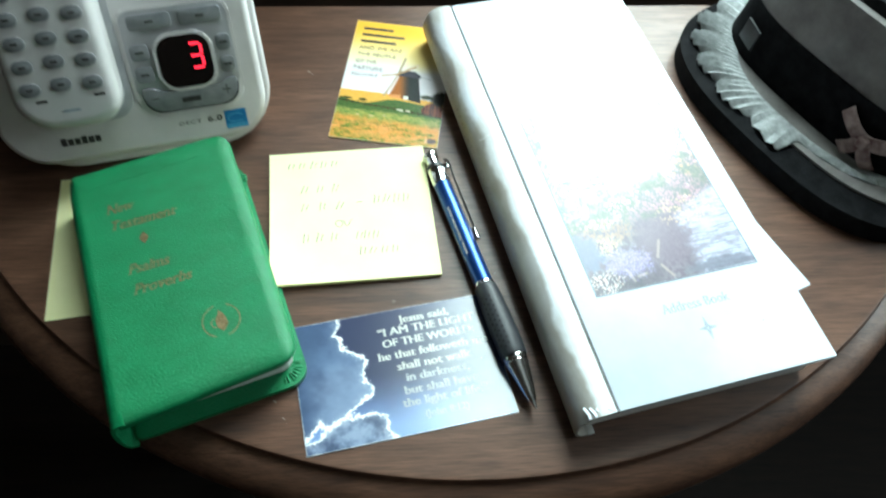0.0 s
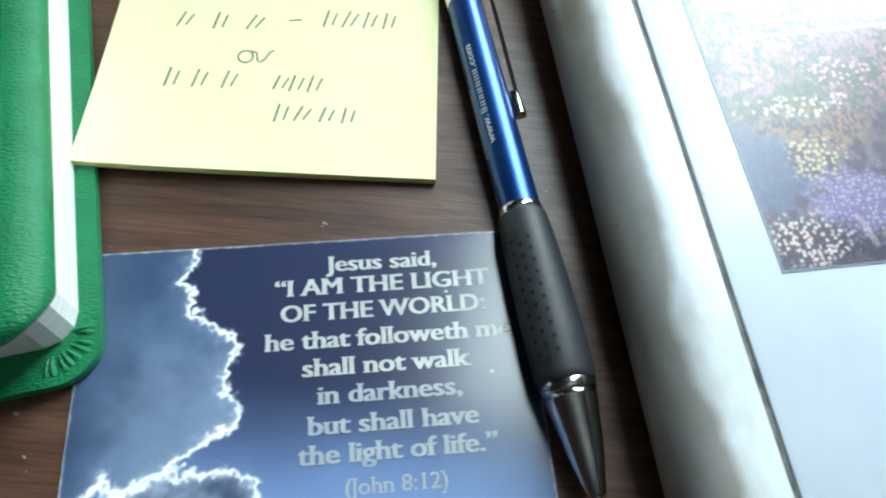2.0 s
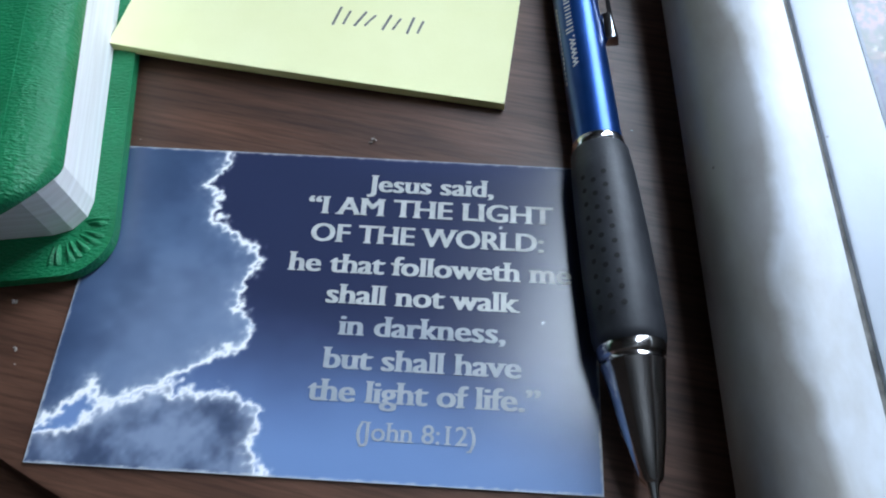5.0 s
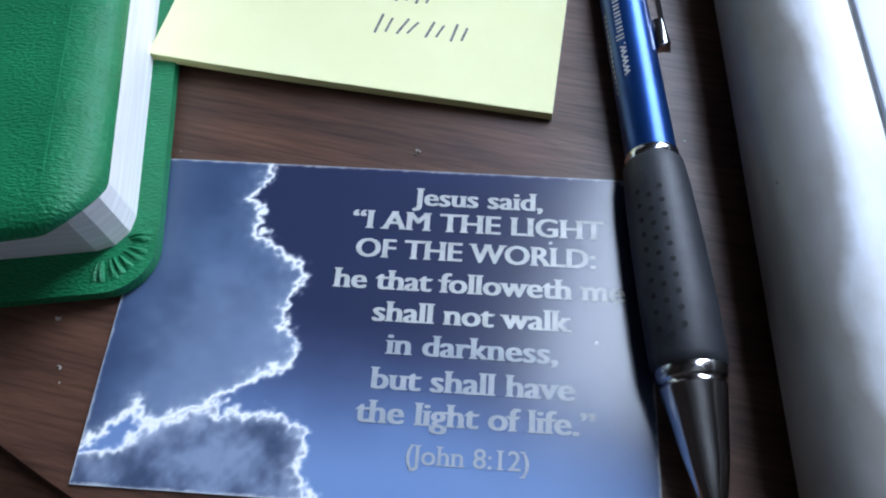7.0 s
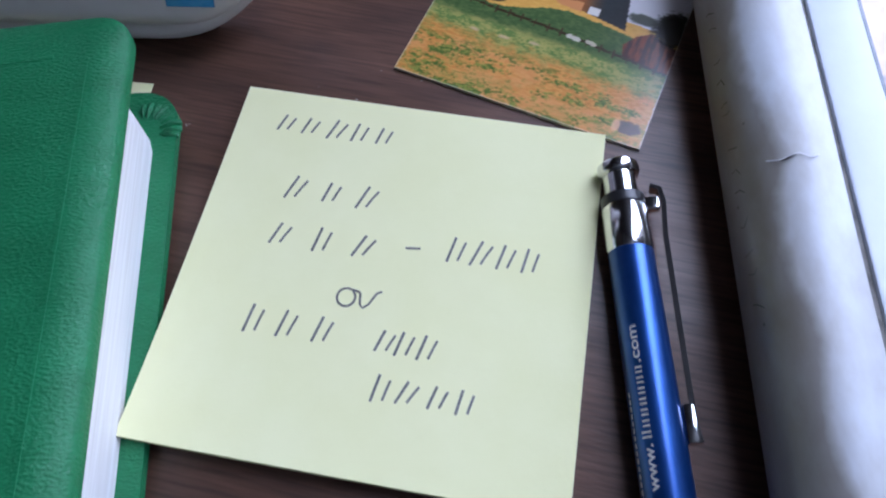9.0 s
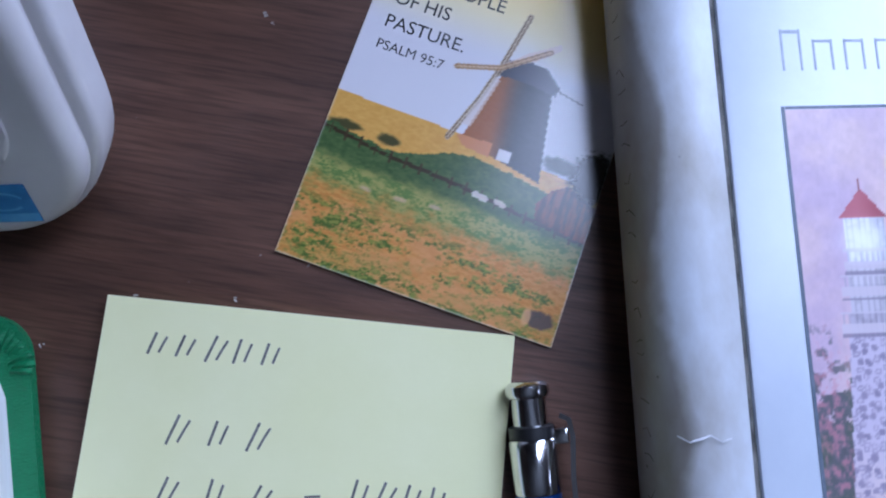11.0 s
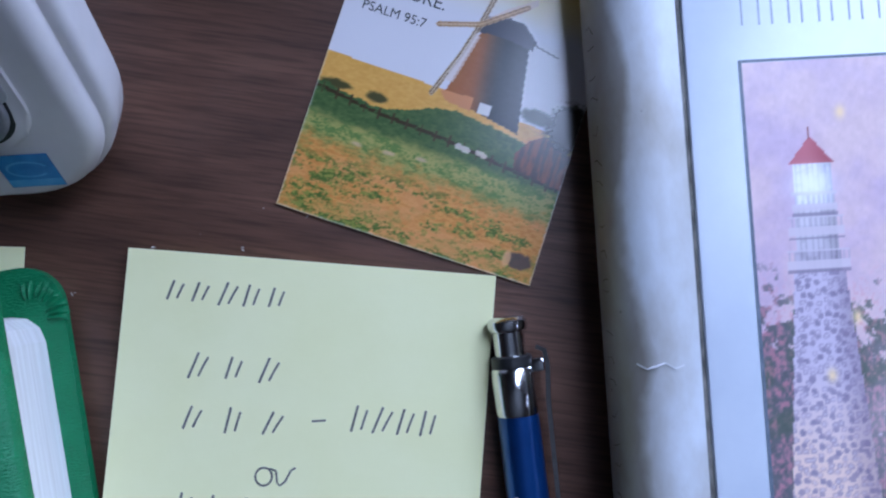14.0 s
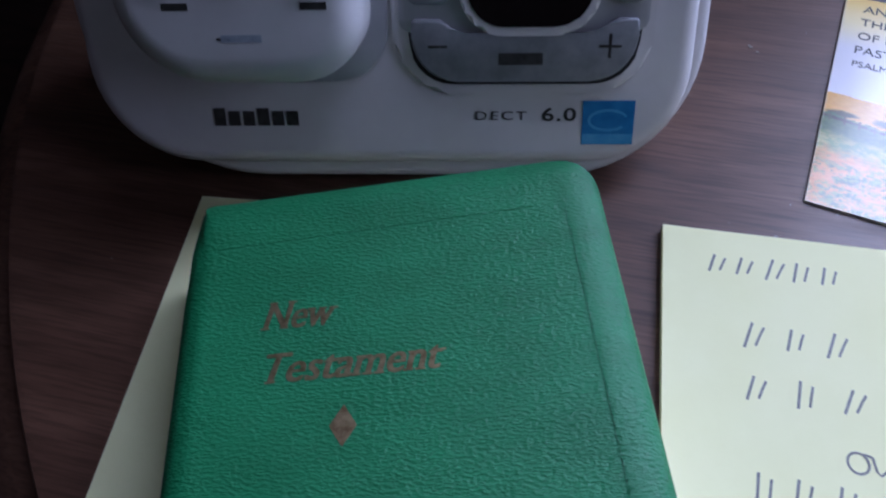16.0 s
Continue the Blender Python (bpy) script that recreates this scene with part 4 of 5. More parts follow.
BOOK_H = 0.0225
book = thing("address_book", pose(0.1005, -0.1045, T, 0, 0, 15.4), "white hardcover address book with a lighthouse picture on the cover", "book", "books")
LEN = 0.236
part("back_cover", boxed(0.004, 0.1005, 0.0035, LEN, 0.0006, 0.0028, 0.0006), M_COVER, book)
part("page_block", boxed(0.001, 0.100, 0.0025, LEN - 0.003, 0.0029, BOOK_H - 0.0024), M_PAGES, book, "", False)
front = part("front_cover", boxed(0.0088, 0.1042, -0.001, LEN, BOOK_H - 0.0023, BOOK_H, 0.0007), M_COVER, book, "glossy white front board")
arc = [(0.0077, BOOK_H), (0.004, BOOK_H + 0.0001), (0.001, BOOK_H - 0.0003), (-0.0015, BOOK_H - 0.0012), (-0.0040, BOOK_H - 0.0032), (-0.0058, BOOK_H - 0.0062), (-0.0066, BOOK_H - 0.0100), (-0.0066, 0.0095), (-0.0060, 0.0062), (-0.0046, 0.0034), (-0.0026, 0.0017), (0.0003, 0.0010), (0.0035, 0.0008)]
part("spine", strip(arc[::-1], 0.0011, -0.001, LEN, 40, lambda x, y, z: 0.00022 * math.sin(y * 70 + z * 400) * smooth(0.004, 0.015, z)), M_SPINE, book, "soiled rounded white spine with shade painted on its outer side")
part("hinge", boxed(0.0074, 0.0091, -0.0008, LEN - 0.0002, BOOK_H - 0.0022, BOOK_H - 0.0007), M_SEAM, book, "grey hinge seam", False)
art = sheet("cover_picture", 0.0742, 0.1485, 0.00032, 0.00006, tower_ink, M_INK3, front, "painted lighthouse garden")
art.location = (0.0190, 0.0475, BOOK_H + 0.00002)
for name, b in (("picture_border", (0.0184, 0.0190, 0.0469, 0.1966)), ("picture_border", (0.0932, 0.0938, 0.0469, 0.1966)), ("picture_border", (0.0191, 0.0931, 0.1961, 0.1966)), ("picture_border", (0.0191, 0.0931, 0.0469, 0.0474))):
    part(name, boxed(b[0], b[1], b[2], b[3], BOOK_H + 0.00001, BOOK_H + 0.00009), M_LINE, front, "", False)
part("title", moved(lettering("Address Book", 0.0062, "LEFT", -0.01, 0, 1, 0.031, serif=True), pose(0.0425, 0.0330, BOOK_H + 0.00004)), M_FAINT, front, "grey printed words Address Book", False)
for k in range(13):  # a name in outlined capitals above the picture
    if k != 6:
        x0 = 0.0195 + k * 0.0056
        h = 0.0075 if k in (0, 7) else 0.0056
        bar = bmesh.new()
        for a, b in ((x0, x0 + 0.0004), (x0 + 0.0032, x0 + 0.0036)):
            box(bar, a, b, 0.2030, 0.2030 + h, BOOK_H + 0.00001, BOOK_H + 0.00006)
        box(bar, x0, x0 + 0.0036, 0.2030 + h * 0.9, 0.2030 + h * 0.98, BOOK_H + 0.00001, BOOK_H + 0.00007)
        part("print_bar", bar, M_FAINT, front, "", False)
for a in range(4):
    part("ornament", moved(slab([(0.0011, 0.0003), (0, 0.0054 if a % 2 == 0 else 0.0042), (-0.0011, 0.0003)], 0, 0.00005), pose(0.058, 0.0232, BOOK_H + 0.00002, 0, 0, 90 * a)), M_FAINT, front, "", False)
for k in range(5):  # torn, crumpled film at the foot of the spine
    bm = line_mesh([(-0.004 + 0.0022 * k, 0.004 - 0.0008 * k), (-0.0028 + 0.0022 * k, 0.001), (-0.003 + 0.0026 * k, -0.0008)], 0.0011, BOOK_H - 0.0013 + 0.0003 * k, 0.0005)
    part("crumple", bm, M_COVER, book, "", False)
for k, (y, x0, x1) in enumerate(((0.1420, -0.005, 0.0045),)):
    pts = [(x0 + (x1 - x0) * i / 6, y + 0.0006 * math.sin(i * 2.1 + k)) for i in range(7)]
    bm = line_mesh(pts, 0.0003, 0)
    for v in bm.verts:
        near_arc = min(range(len(arc) - 4), key=lambda i: abs(arc[i][0] - v.co.x))
        v.co.z += arc[near_arc][1] + 0.0002
    part("crease", bm, M_CREASE, book, "", False)


tick_rng = random.Random(9)
for k in range(22):  # small torn nicks along the outer edge of the spine
    y = 0.118 + 0.0052 * k + tick_rng.uniform(-0.002, 0.002)
    bm = line_mesh([(0, 0), (tick_rng.uniform(0.0007, 0.0016), tick_rng.uniform(-0.0005, 0.0005)), (tick_rng.uniform(0.0018, 0.0026), tick_rng.uniform(-0.0014, 0.0014))], 0.00022, 0)
    part("nick", moved(bm, pose(arc[6][0] - 0.0004, y, arc[6][1] + 0.0016, 0, -74, 0)), M_SEAM, book, "", False)


# ---- green booklet ----
green = thing("pocket_testament", pose(-0.0657, -0.0466, T + 0.0007, 0, 0, 22.5), "small green leather booklet with worn gold lettering", "book", "books")
skew = lambda pts: [(x + 0.0006 * float(smooth(-0.045, 0.045, y)) * float(smooth(0, 0.03, x)), y) for x, y in pts]
part("back_cover", slab(skew(outline(-0.0325, 0.0364, -0.0566, 0.0642, (0.002, 0.0085, 0.0085, 0.002), 12)), 0.0002, 0.0024, 0.0009, 3), M_LEATHER, green)
pages = part("page_block", slab(outline(-0.0300, 0.0325, -0.0490, 0.0545, (0.0005, 0.006, 0.006, 0.0005), 3), 0.0025, 0.0215, 0, 2, lambda x, y: -0.004 * float(smooth(0.022, 0.034, x))), M_PAGES, green, "white page edges", False)


def drooping_cover(x0, x1, y0, y1, r, thick):
    """A soft cover whose free edges roll down over the pages."""
    roll = lambda t: 1 - math.sqrt(1 - min(max(t, 0.0), 0.985) ** 2)
    fall = lambda x, y: -(0.0030 + 0.0022 * float(smooth(0.02, -0.035, y))) * roll((x - x1 + 0.0068) / 0.0069) - 0.0032 * roll((y - y1 + 0.0085) / 0.0086) - 0.0034 * roll((y0 + 0.0075 - y) / 0.0076)
    bm = bmesh.new()
    rings = []
    for d in (0.0, 0.0003, 0.0007, 0.0013, 0.002, 0.003, 0.0042, 0.0054, 0.0068, 0.008, 0.010, 0.013):
        pts = outline(x0 + d * 0.4, x1 - d, y0 + d, y1 - d, (0.0015, max(r - d, 0.001), max(r - d, 0.001), 0.0015), 10)
        rings.append([bm.verts.new((x, y + 0.055 * x, max(fall(x, y), -0.011) - (0.0005 if d == 0 else 0.00015 if d < 0.0005 else 0))) for x, y in pts])
    low = [bm.verts.new((v.co.x, v.co.y, v.co.z - thick + 0.0006)) for v in rings[0]]
    inner = [bm.verts.new((v.co.x, v.co.y, v.co.z - thick)) for v in rings[6]]
    rings = [inner, low] + rings
    m = len(low)
    for a, b in zip(rings, rings[1:]):
        for k in range(m):
            bm.faces.new((a[k], a[(k + 1) % m], b[(k + 1) % m], b[k]))
    bm.faces.new(rings[-1])
    bm.faces.new(inner[::-1])
    return bm


cover = part("front_cover", drooping_cover(-0.0345, 0.0348, -0.0565, 0.0655, 0.0085, 0.0018), M_LEATHER, green)
cover.matrix_basis = pose(0, 0, 0.0240)
back = [(-0.0325, 0.0002), (-0.0352, 0.0010), (-0.0368, 0.0040), (-0.0376, 0.0100), (-0.0374, 0.0170), (-0.0370, 0.0198), (-0.0360, 0.0222), (-0.0342, 0.0236), (-0.0315, 0.0239)]
spine = strip(back, 0.0014, -0.0585, 0.0632, 12)
for v in spine.verts:
    v.co.z -= 0.003 * float(smooth(0.051, 0.0605, v.co.y)) * float(smooth(0.01, 0.02, v.co.z))
part("spine", spine, M_LEATHER, green)
for pts, w in (([(0.0280, -0.047), (0.0280, 0.0550)], 0.0008), ([(-0.031, 0.0525), (0.022, 0.0556)], 0.0009)):
    part("embossed_line", line_mesh(pts, w, -0.0002, 0.00032), M_LEATHER, cover)


def fold(p, q, w0, w1, h):
    """A gathered fold of leather: a rounded ridge from p to q that widens outwards."""
    bm = bmesh.new()
    p, q = Vector(p), Vector(q)
    d = (q - p).normalized()
    side = Vector((-d.y, d.x))
    rows = []
    for k in range(6):
        t = k / 5
        c, w, hh = p.lerp(q, t), (w0 + (w1 - w0) * t) / 2, h * math.sin(math.pi * (0.12 + 0.80 * t)) ** 0.6
        rows.append([bm.verts.new((c.x + side.x * w * u, c.y + side.y * w * u, 0.0021 + hh * v)) for u, v in ((-1, 0), (-0.62, 0.72), (0, 1), (0.62, 0.72), (1, 0))])
    for a, b in zip(rows, rows[1:]):
        for i in range(4):
            bm.faces.new((a[i], a[i + 1], b[i + 1], b[i]))
        bm.faces.new((a[4], a[0], b[0], b[4]))
    bm.faces.new(rows[0])
    bm.faces.new(rows[-1][::-1])
    return bm


pleat_rng = random.Random(12)
for cx, cy, a0 in ((0.0275, -0.0470, 262), (0.0300, 0.0535, -8)):
    for k in range(9):
        a = radians(a0 + k * 13 + pleat_rng.uniform(-3, 3))
        c, sn = math.cos(a), math.sin(a)
        r0, r1 = pleat_rng.uniform(0.0035, 0.0046), pleat_rng.uniform(0.0074, 0.0084)
        part("corner_pleat", fold((cx + r0 * c, cy + r0 * sn), (cx + r1 * c, cy + r1 * sn), 0.0007, 0.0017, pleat_rng.uniform(0.0007, 0.0012)), M_LEATHER, green)
ZC = 0.00003
for words, x0, x1, yb, size in (("New", -23.0, -11.0, 36.2, 7.0), ("Testament", -22.0, 5.2, 27.2, 7.0), ("Psalms", -19.5, -2.5, 3.4, 7.0), ("Proverbs", -19.0, 4.6, -6.6, 7.0)):
    part("lettering", moved(lettering(words, size / 1e3, "LEFT", 0.0, 0.35, 1, (x1 - x0) / 1e3, serif=True, bold_x=0.022), pose(x0 / 1e3, yb / 1e3, ZC)), M_GOLD, cover, "worn gold italic word " + words, False)
part("ornament", slab([(-0.0106, 0.0166), (-0.0084, 0.0196), (-0.0102, 0.0228), (-0.0124, 0.0198)], ZC, ZC + 0.00006), M_GOLD, cover, "", False)
for a0 in (100, 280):
    pts = [(0.0104 + 0.0072 * math.cos(radians(a0 + 8 * k)), -0.0296 + 0.0072 * math.sin(radians(a0 + 8 * k))) for k in range(19)]
    part("emblem_arc", line_mesh(pts, 0.0005, ZC, 0.00006), M_GOLD, cover, "", False)
part("emblem", slab([(0.0104, -0.0346), (0.0128, -0.0316), (0.0124, -0.0288), (0.0114, -0.0262), (0.0102, -0.0246), (0.0094, -0.0268), (0.0082, -0.0290), (0.0084, -0.0322)], ZC, ZC + 0.00006), M_GOLD, cover, "", False)
part("emblem_handle", line_mesh([(0.0078, -0.0280), (0.0064, -0.0296), (0.0068, -0.0316), (0.0082, -0.0322)], 0.0005, ZC, 0.00006), M_GOLD, cover, "", False)

# ---- pen ----
pen = thing("ballpoint_pen", pose(0.0794, -0.0934, T + 0.0062, -1.0, 0, 18.6), "blue metallic click pen with black rubber grip", "pen")
part("tip", lathe([(-0.0033, 0.0003), (-0.0025, 0.0006), (-0.0005, 0.0009), (0.0001, 0.0011)]), M_CHROME, pen)
part("nose_cone", lathe([(0.0001, 0.0013), (0.0007, 0.0017), (0.0067, 0.0031), (0.0147, 0.0044), (0.0172, 0.0049), (0.0176, 0.0046), (0.0180, 0.0046), (0.0184, 0.0051), (0.0194, 0.0053), (0.0200, 0.0052)], 56), M_NOSE, pen)
part("grip", lathe([(0.0200, 0.0052), (0.0204, 0.0055), (0.0216, 0.0057), (0.0300, 0.0058), (0.0400, 0.0057), (0.0500, 0.0054), (0.0552, 0.0050), (0.0559, 0.0046)], 56), M_GRIP, pen)
part("ring", lathe([(0.0559, 0.0044), (0.0563, 0.0046), (0.0573, 0.0046), (0.0577, 0.0043)]), M_CHROME, pen)
barrel = part("barrel", lathe([(0.0577, 0.0043), (0.075, 0.0043), (0.095, 0.0043), (0.1155, 0.0042)], 56), M_BARREL, pen)
part("collar", lathe([(0.1155, 0.0042), (0.116, 0.0044), (0.1245, 0.0044), (0.125, 0.0041)], 56), M_CHROME, pen)
part("dark_ring", lathe([(0.125, 0.0040), (0.1252, 0.0042), (0.1272, 0.0042), (0.1275, 0.0036)]), M_BLACK, pen)
part("push_button", lathe([(0.1275, 0.0032), (0.1322, 0.0032), (0.1325, 0.0038), (0.1332, 0.0041), (0.1345, 0.0040), (0.1352, 0.0033), (0.1355, 0.0018)]), M_CHROME, pen)
clip_m = pose(0, 0, 0, 0, -14, 0)
bm = strip([(0.1285, 0.0052), (0.1278, 0.0066), (0.1250, 0.0069), (0.118, 0.0062), (0.100, 0.0058), (0.090, 0.0056), (0.084, 0.0055), (0.0800, 0.0059)], 0.0009, -0.0012, 0.0012, 1)
for v in bm.verts:
    v.co = Vector((v.co.z, v.co.x, v.co.y))
part("clip", moved(bm, clip_m), M_CHROME, pen)
part("clip_bridge", moved(boxed(0.0036, 0.0066, 0.1238, 0.1266, -0.0010, 0.0010, 0.0004), clip_m), M_CHROME, pen)
part("clip_pad", moved(boxed(0.0043, 0.0064, 0.0800, 0.0866, -0.0013, 0.0013, 0.0005), clip_m), M_CHROME, pen)


def on_barrel(bm, y0, turn_deg, r=0.0043):
    """Print wrapped round the barrel, reading from the tip towards the button."""
    moved(bm, pose(0, y0, 0, 0, 0, 90))
    for v in bm.verts:
        v.co.z += math.sqrt(r * r - min(v.co.x, r) ** 2) + 0.00004
    return part("print", moved(bm, pose(0, 0, 0, 0, turn_deg, 0)), M_LABEL, barrel, "silver print", False)


on_barrel(moved(lettering("www.", 0.0024, "LEFT", 0.01, 0, 1, 0.0072), pose(0, -0.0006, 0)), 0.0726, -38)
on_barrel(moved(lettering(".com", 0.0024, "LEFT", 0.01, 0, 1, 0.0066), pose(0, -0.0006, 0)), 0.0934, -38)
for k in range(7):
    for x0 in (0.0002, 0.0010):  # a maker's name kept as plain bars
        on_barrel(boxed(x0, x0 + 0.00032, -0.0006, 0.0006 if k != 0 else 0.0010, 0, 0.00004), 0.0806 + k * 0.0018, -38)
for k in range(16):
    on_barrel(boxed(0, 0.0008, -0.0002, 0.0002, 0, 0.00004), 0.0700 + k * 0.0012, -76)
dimple = None
for turn_deg, y0 in ((-14, 0.0252), (-33, 0.0240), (-52, 0.0252)):
    for k in range(10):
        y = y0 + k * 0.0026
        r = 0.0058 - max(0, y - 0.030) * 0.018
        if dimple is None:
            bm = bmesh.new()
            bmesh.ops.create_circle(bm, cap_ends=True, radius=0.00046, segments=12)
            dimple = part("dimple", bm, M_HOLE, pen, "", False)
            d = dimple
        else:
            d = new("dimple", dimple.data)
            d.parent = pen
        d.matrix_basis = pose(0, y, 0, 0, turn_deg, 0) @ pose(0, 0, r + 0.00008)

# ---- telephone with answering machine ----
PHONE = pose(-0.1554, 0.0006, T, 0, 0, 15.5)
FACE = pose(0, 0.0108, 0.0092, 58, 0, 0)  # the steep front, x across and y up it
phone = thing("telephone_base", PHONE, "white cordless telephone base with steep front and answering machine display", "telephone")


def on_face(name, bm, material, parent=None, label="", smooth=True):
    ob = part(name, bm, material, parent or phone, label, smooth)
    if parent is None:
        ob.matrix_basis = FACE
    return ob


stand = bmesh.new()
wedge = ((0.026, 0.0003), (0.078, 0.0003), (0.080, 0.004), (0.074, 0.040), (0.066, 0.078), (0.060, 0.078), (0.030, 0.014))
ends = [[stand.verts.new((x, y, z)) for y, z in wedge] for x in (0.030, 0.092)]
for k in range(len(wedge)):
    stand.faces.new((ends[0][k], ends[0][(k + 1) % len(wedge)], ends[1][(k + 1) % len(wedge)], ends[1][k]))
stand.faces.new(ends[0])
stand.faces.new(ends[1][::-1])
part("stand", stand, M_PHONE, phone)
on_face("rear_shell", pillow(-0.0018, 0.1242, -0.0044, 0.105, (0.036, 0.028, 0.016, 0.016), -0.0125, -0.0042, 0.0022, 12, 4), M_PHONE)
on_face("front_shell", pillow(0.0006, 0.1212, -0.0004, 0.103, (0.021, 0.0195, 0.015, 0.015), -0.0050, 0.0, 0.0034, 12, 6), M_PHONE)
deck = on_face("control_panel", slab(outline(0.0632, 0.1126, 0.0132, 0.063, (0.012, 0.011, 0.006, 0.006), 9), -0.001, 0.0008, 0.0007, 3), M_PHONE, None, "raised panel round the display")
deck.matrix_basis = FACE @ pose(0, 0.0013, 0)
on_face("panel_plate", slab(outline(0.0645, 0.1113, 0.0250, 0.0618, (0.002, 0.002, 0.005, 0.005), 6), 0.0009, 0.0012, 0.0002), M_SILVER, deck)
on_face("display_bezel", slab(outline(0.0758, 0.1024, 0.0243, 0.0508, (0.0085, 0.0085, 0.0085, 0.0085), 9), 0.0010, 0.0024, 0.0008, 3), M_PHONE, deck)
on_face("display", slab(outline(0.0774, 0.1008, 0.0260, 0.0492, (0.0070, 0.0070, 0.0070, 0.0070), 9), 0.0020, 0.0027, 0.0003), M_SCREEN, deck, "dark display window")
segs = bmesh.new()
for x0, x1, y0, y1 in ((0.0922, 0.0966, 0.0443, 0.0455), (0.0922, 0.0966, 0.0389, 0.0401), (0.0922, 0.0966, 0.0335, 0.0347), (0.0963, 0.0975, 0.0401, 0.0443), (0.0963, 0.0975, 0.0347, 0.0389)):
    box(segs, x0, x1, y0, y1, 0.00275, 0.0030)
on_face("digit", segs, M_RED, deck, "glowing red digit 3", False)
low_edge = outline(0.0668, 0.1096, 0.0158, 0.0274, (0.0085, 0.0085, 0.0012, 0.0012), 7)
lower = [p for p in low_edge if p[1] < 0.0262]
rocker = lower + [(0.1096, 0.0268), (0.1090, 0.0274), (0.1058, 0.0274), (0.1040, 0.0264), (0.1022, 0.0250), (0.1004, 0.0243), (0.0770, 0.0243), (0.0752, 0.0250), (0.0738, 0.0264), (0.0722, 0.0274), (0.0674, 0.0274), (0.0668, 0.0268)]
on_face("key_gap", slab([(x + (0.0006 if x > 0.088 else -0.0006), y + (0.0005 if y > 0.022 else -0.0007)) for x, y in rocker], 0.0006, 0.00095), M_BLACK, deck, "", False)
on_face("volume_key", slab(rocker, 0.0007, 0.0023, 0.0006, 3), M_KEY, deck, "grey volume key with minus and plus signs")
on_face("minus_sign", boxed(0.0700, 0.0736, 0.0222, 0.0227, 0.0023, 0.00238), M_BLACK_INK, deck, "", False)
plus = boxed(0.1022, 0.1064, 0.0221, 0.0226, 0.0023, 0.00238)
box(plus, 0.10405, 0.10455, 0.0202, 0.0246, 0.00231, 0.00239)
on_face("plus_sign", plus, M_BLACK_INK, deck, "", False)
on_face("print_bar", boxed(0.0834, 0.0918, 0.0190, 0.0212, 0.0023, 0.00238), M_BLACK_INK, deck, "", False)
for x0, x1, y0, y1 in ((0.0660, 0.0742, 0.0300, 0.0372), (0.0660, 0.0742, 0.0400, 0.0472), (0.1040, 0.1104, 0.0300, 0.0372), (0.1040, 0.1104, 0.0400, 0.0472), (0.0680, 0.0870, 0.0530, 0.0600), (0.0900, 0.1090, 0.0530, 0.0600)):
    on_face("key", slab(outline(x0, x1, y0, y1, (0.002,) * 4, 4), 0.0011, 0.0021, 0.0005, 2), M_KEY, deck)
    on_face("print_bar", boxed((x0 + x1) / 2 - 0.0018, (x0 + x1) / 2 + 0.0018, (y0 + y1) / 2 - 0.0005, (y0 + y1) / 2 + 0.0005, 0.0021, 0.00218), M_BLACK_INK, deck, "", False)
st = on_face("sticker", boxed(0.1002, 0.1104, 0.0041, 0.0129, 0.0001, 0.00022), M_STICKER, None, "square blue foil sticker", False)
on_face("sticker_band", boxed(0.1003, 0.1103, 0.0042, 0.0062, 0.00023, 0.00027), M_STICKER2, st, "", False)
on_face("sticker_arc", line_mesh([(0.1053 + 0.0038 * math.cos(radians(a)), 0.0090 + 0.0020 * math.sin(radians(a))) for a in range(20, 330, 20)], 0.0005, 0.00023), M_STICKER2, st, "", False)
on_face("lettering", moved(lettering("DECT", 0.0025, "LEFT", 0.0, 0, 1.2, 0.0102), pose(0.0790, 0.0091, 0.0001)), M_BLACK_INK, None, "black printed DECT", False)
on_face("lettering", moved(lettering("6.0", 0.0037, "LEFT", 0.016, 0, 1.1, 0.0068), pose(0.0922, 0.0089, 0.0001)), M_BLACK_INK, None, "black printed 6.0", False)
for k in range(6):  # maker's mark as plain shapes
    on_face("print_bar", boxed(0.0258 + 0.0030 * k, 0.0282 + 0.0030 * k, 0.0080, 0.0080 + (0.0036 if k in (0, 3) else 0.0030), 0.0001, 0.00016), M_BLACK_INK, None, "", False)
on_face("cradle", slab(outline(0.0120, 0.0622, 0.0170, 0.095, (0.017, 0.010, 0.008, 0.008), 9), -0.001, 0.0006, 0.0004), M_SILVER, None, "recess round the handset")

handset = thing("cordless_handset", PHONE @ FACE @ pose(0, 0, 0.0007), "white cordless handset with grey keys in its cradle", "handset")
part("back_shell", pillow(0.0170, 0.0592, 0.0205, 0.120, (0.014, 0.010, 0.010, 0.010), 0.0002, 0.009, 0.001, 9, 3), M_PHONE, handset)
shell = part("front_shell", pillow(0.0163, 0.0600, 0.0196, 0.121, (0.016, 0.012, 0.011, 0.011), 0.0078, 0.0180, 0.0052, 9, 7), M_PHONE, handset)
for r in range(6):
    for c, cx in enumerate((0.0258, 0.0385, 0.0510)):
        cy = 0.0385 + 0.0096 * r + (0.0008 if c == 1 else 0)
        part("key", moved(slab(outline(-0.0042, 0.0042, -0.0028, 0.0028, (0.0026,) * 4, 5), 0.0178, 0.0189, 0.0006, 2), pose(cx, cy, 0)), M_KEY, shell)
        part("print_bar", boxed(cx - 0.0013, cx + 0.0013, cy - 0.0005, cy + 0.0005, 0.0189, 0.01896), M_BLACK_INK, shell, "", False)
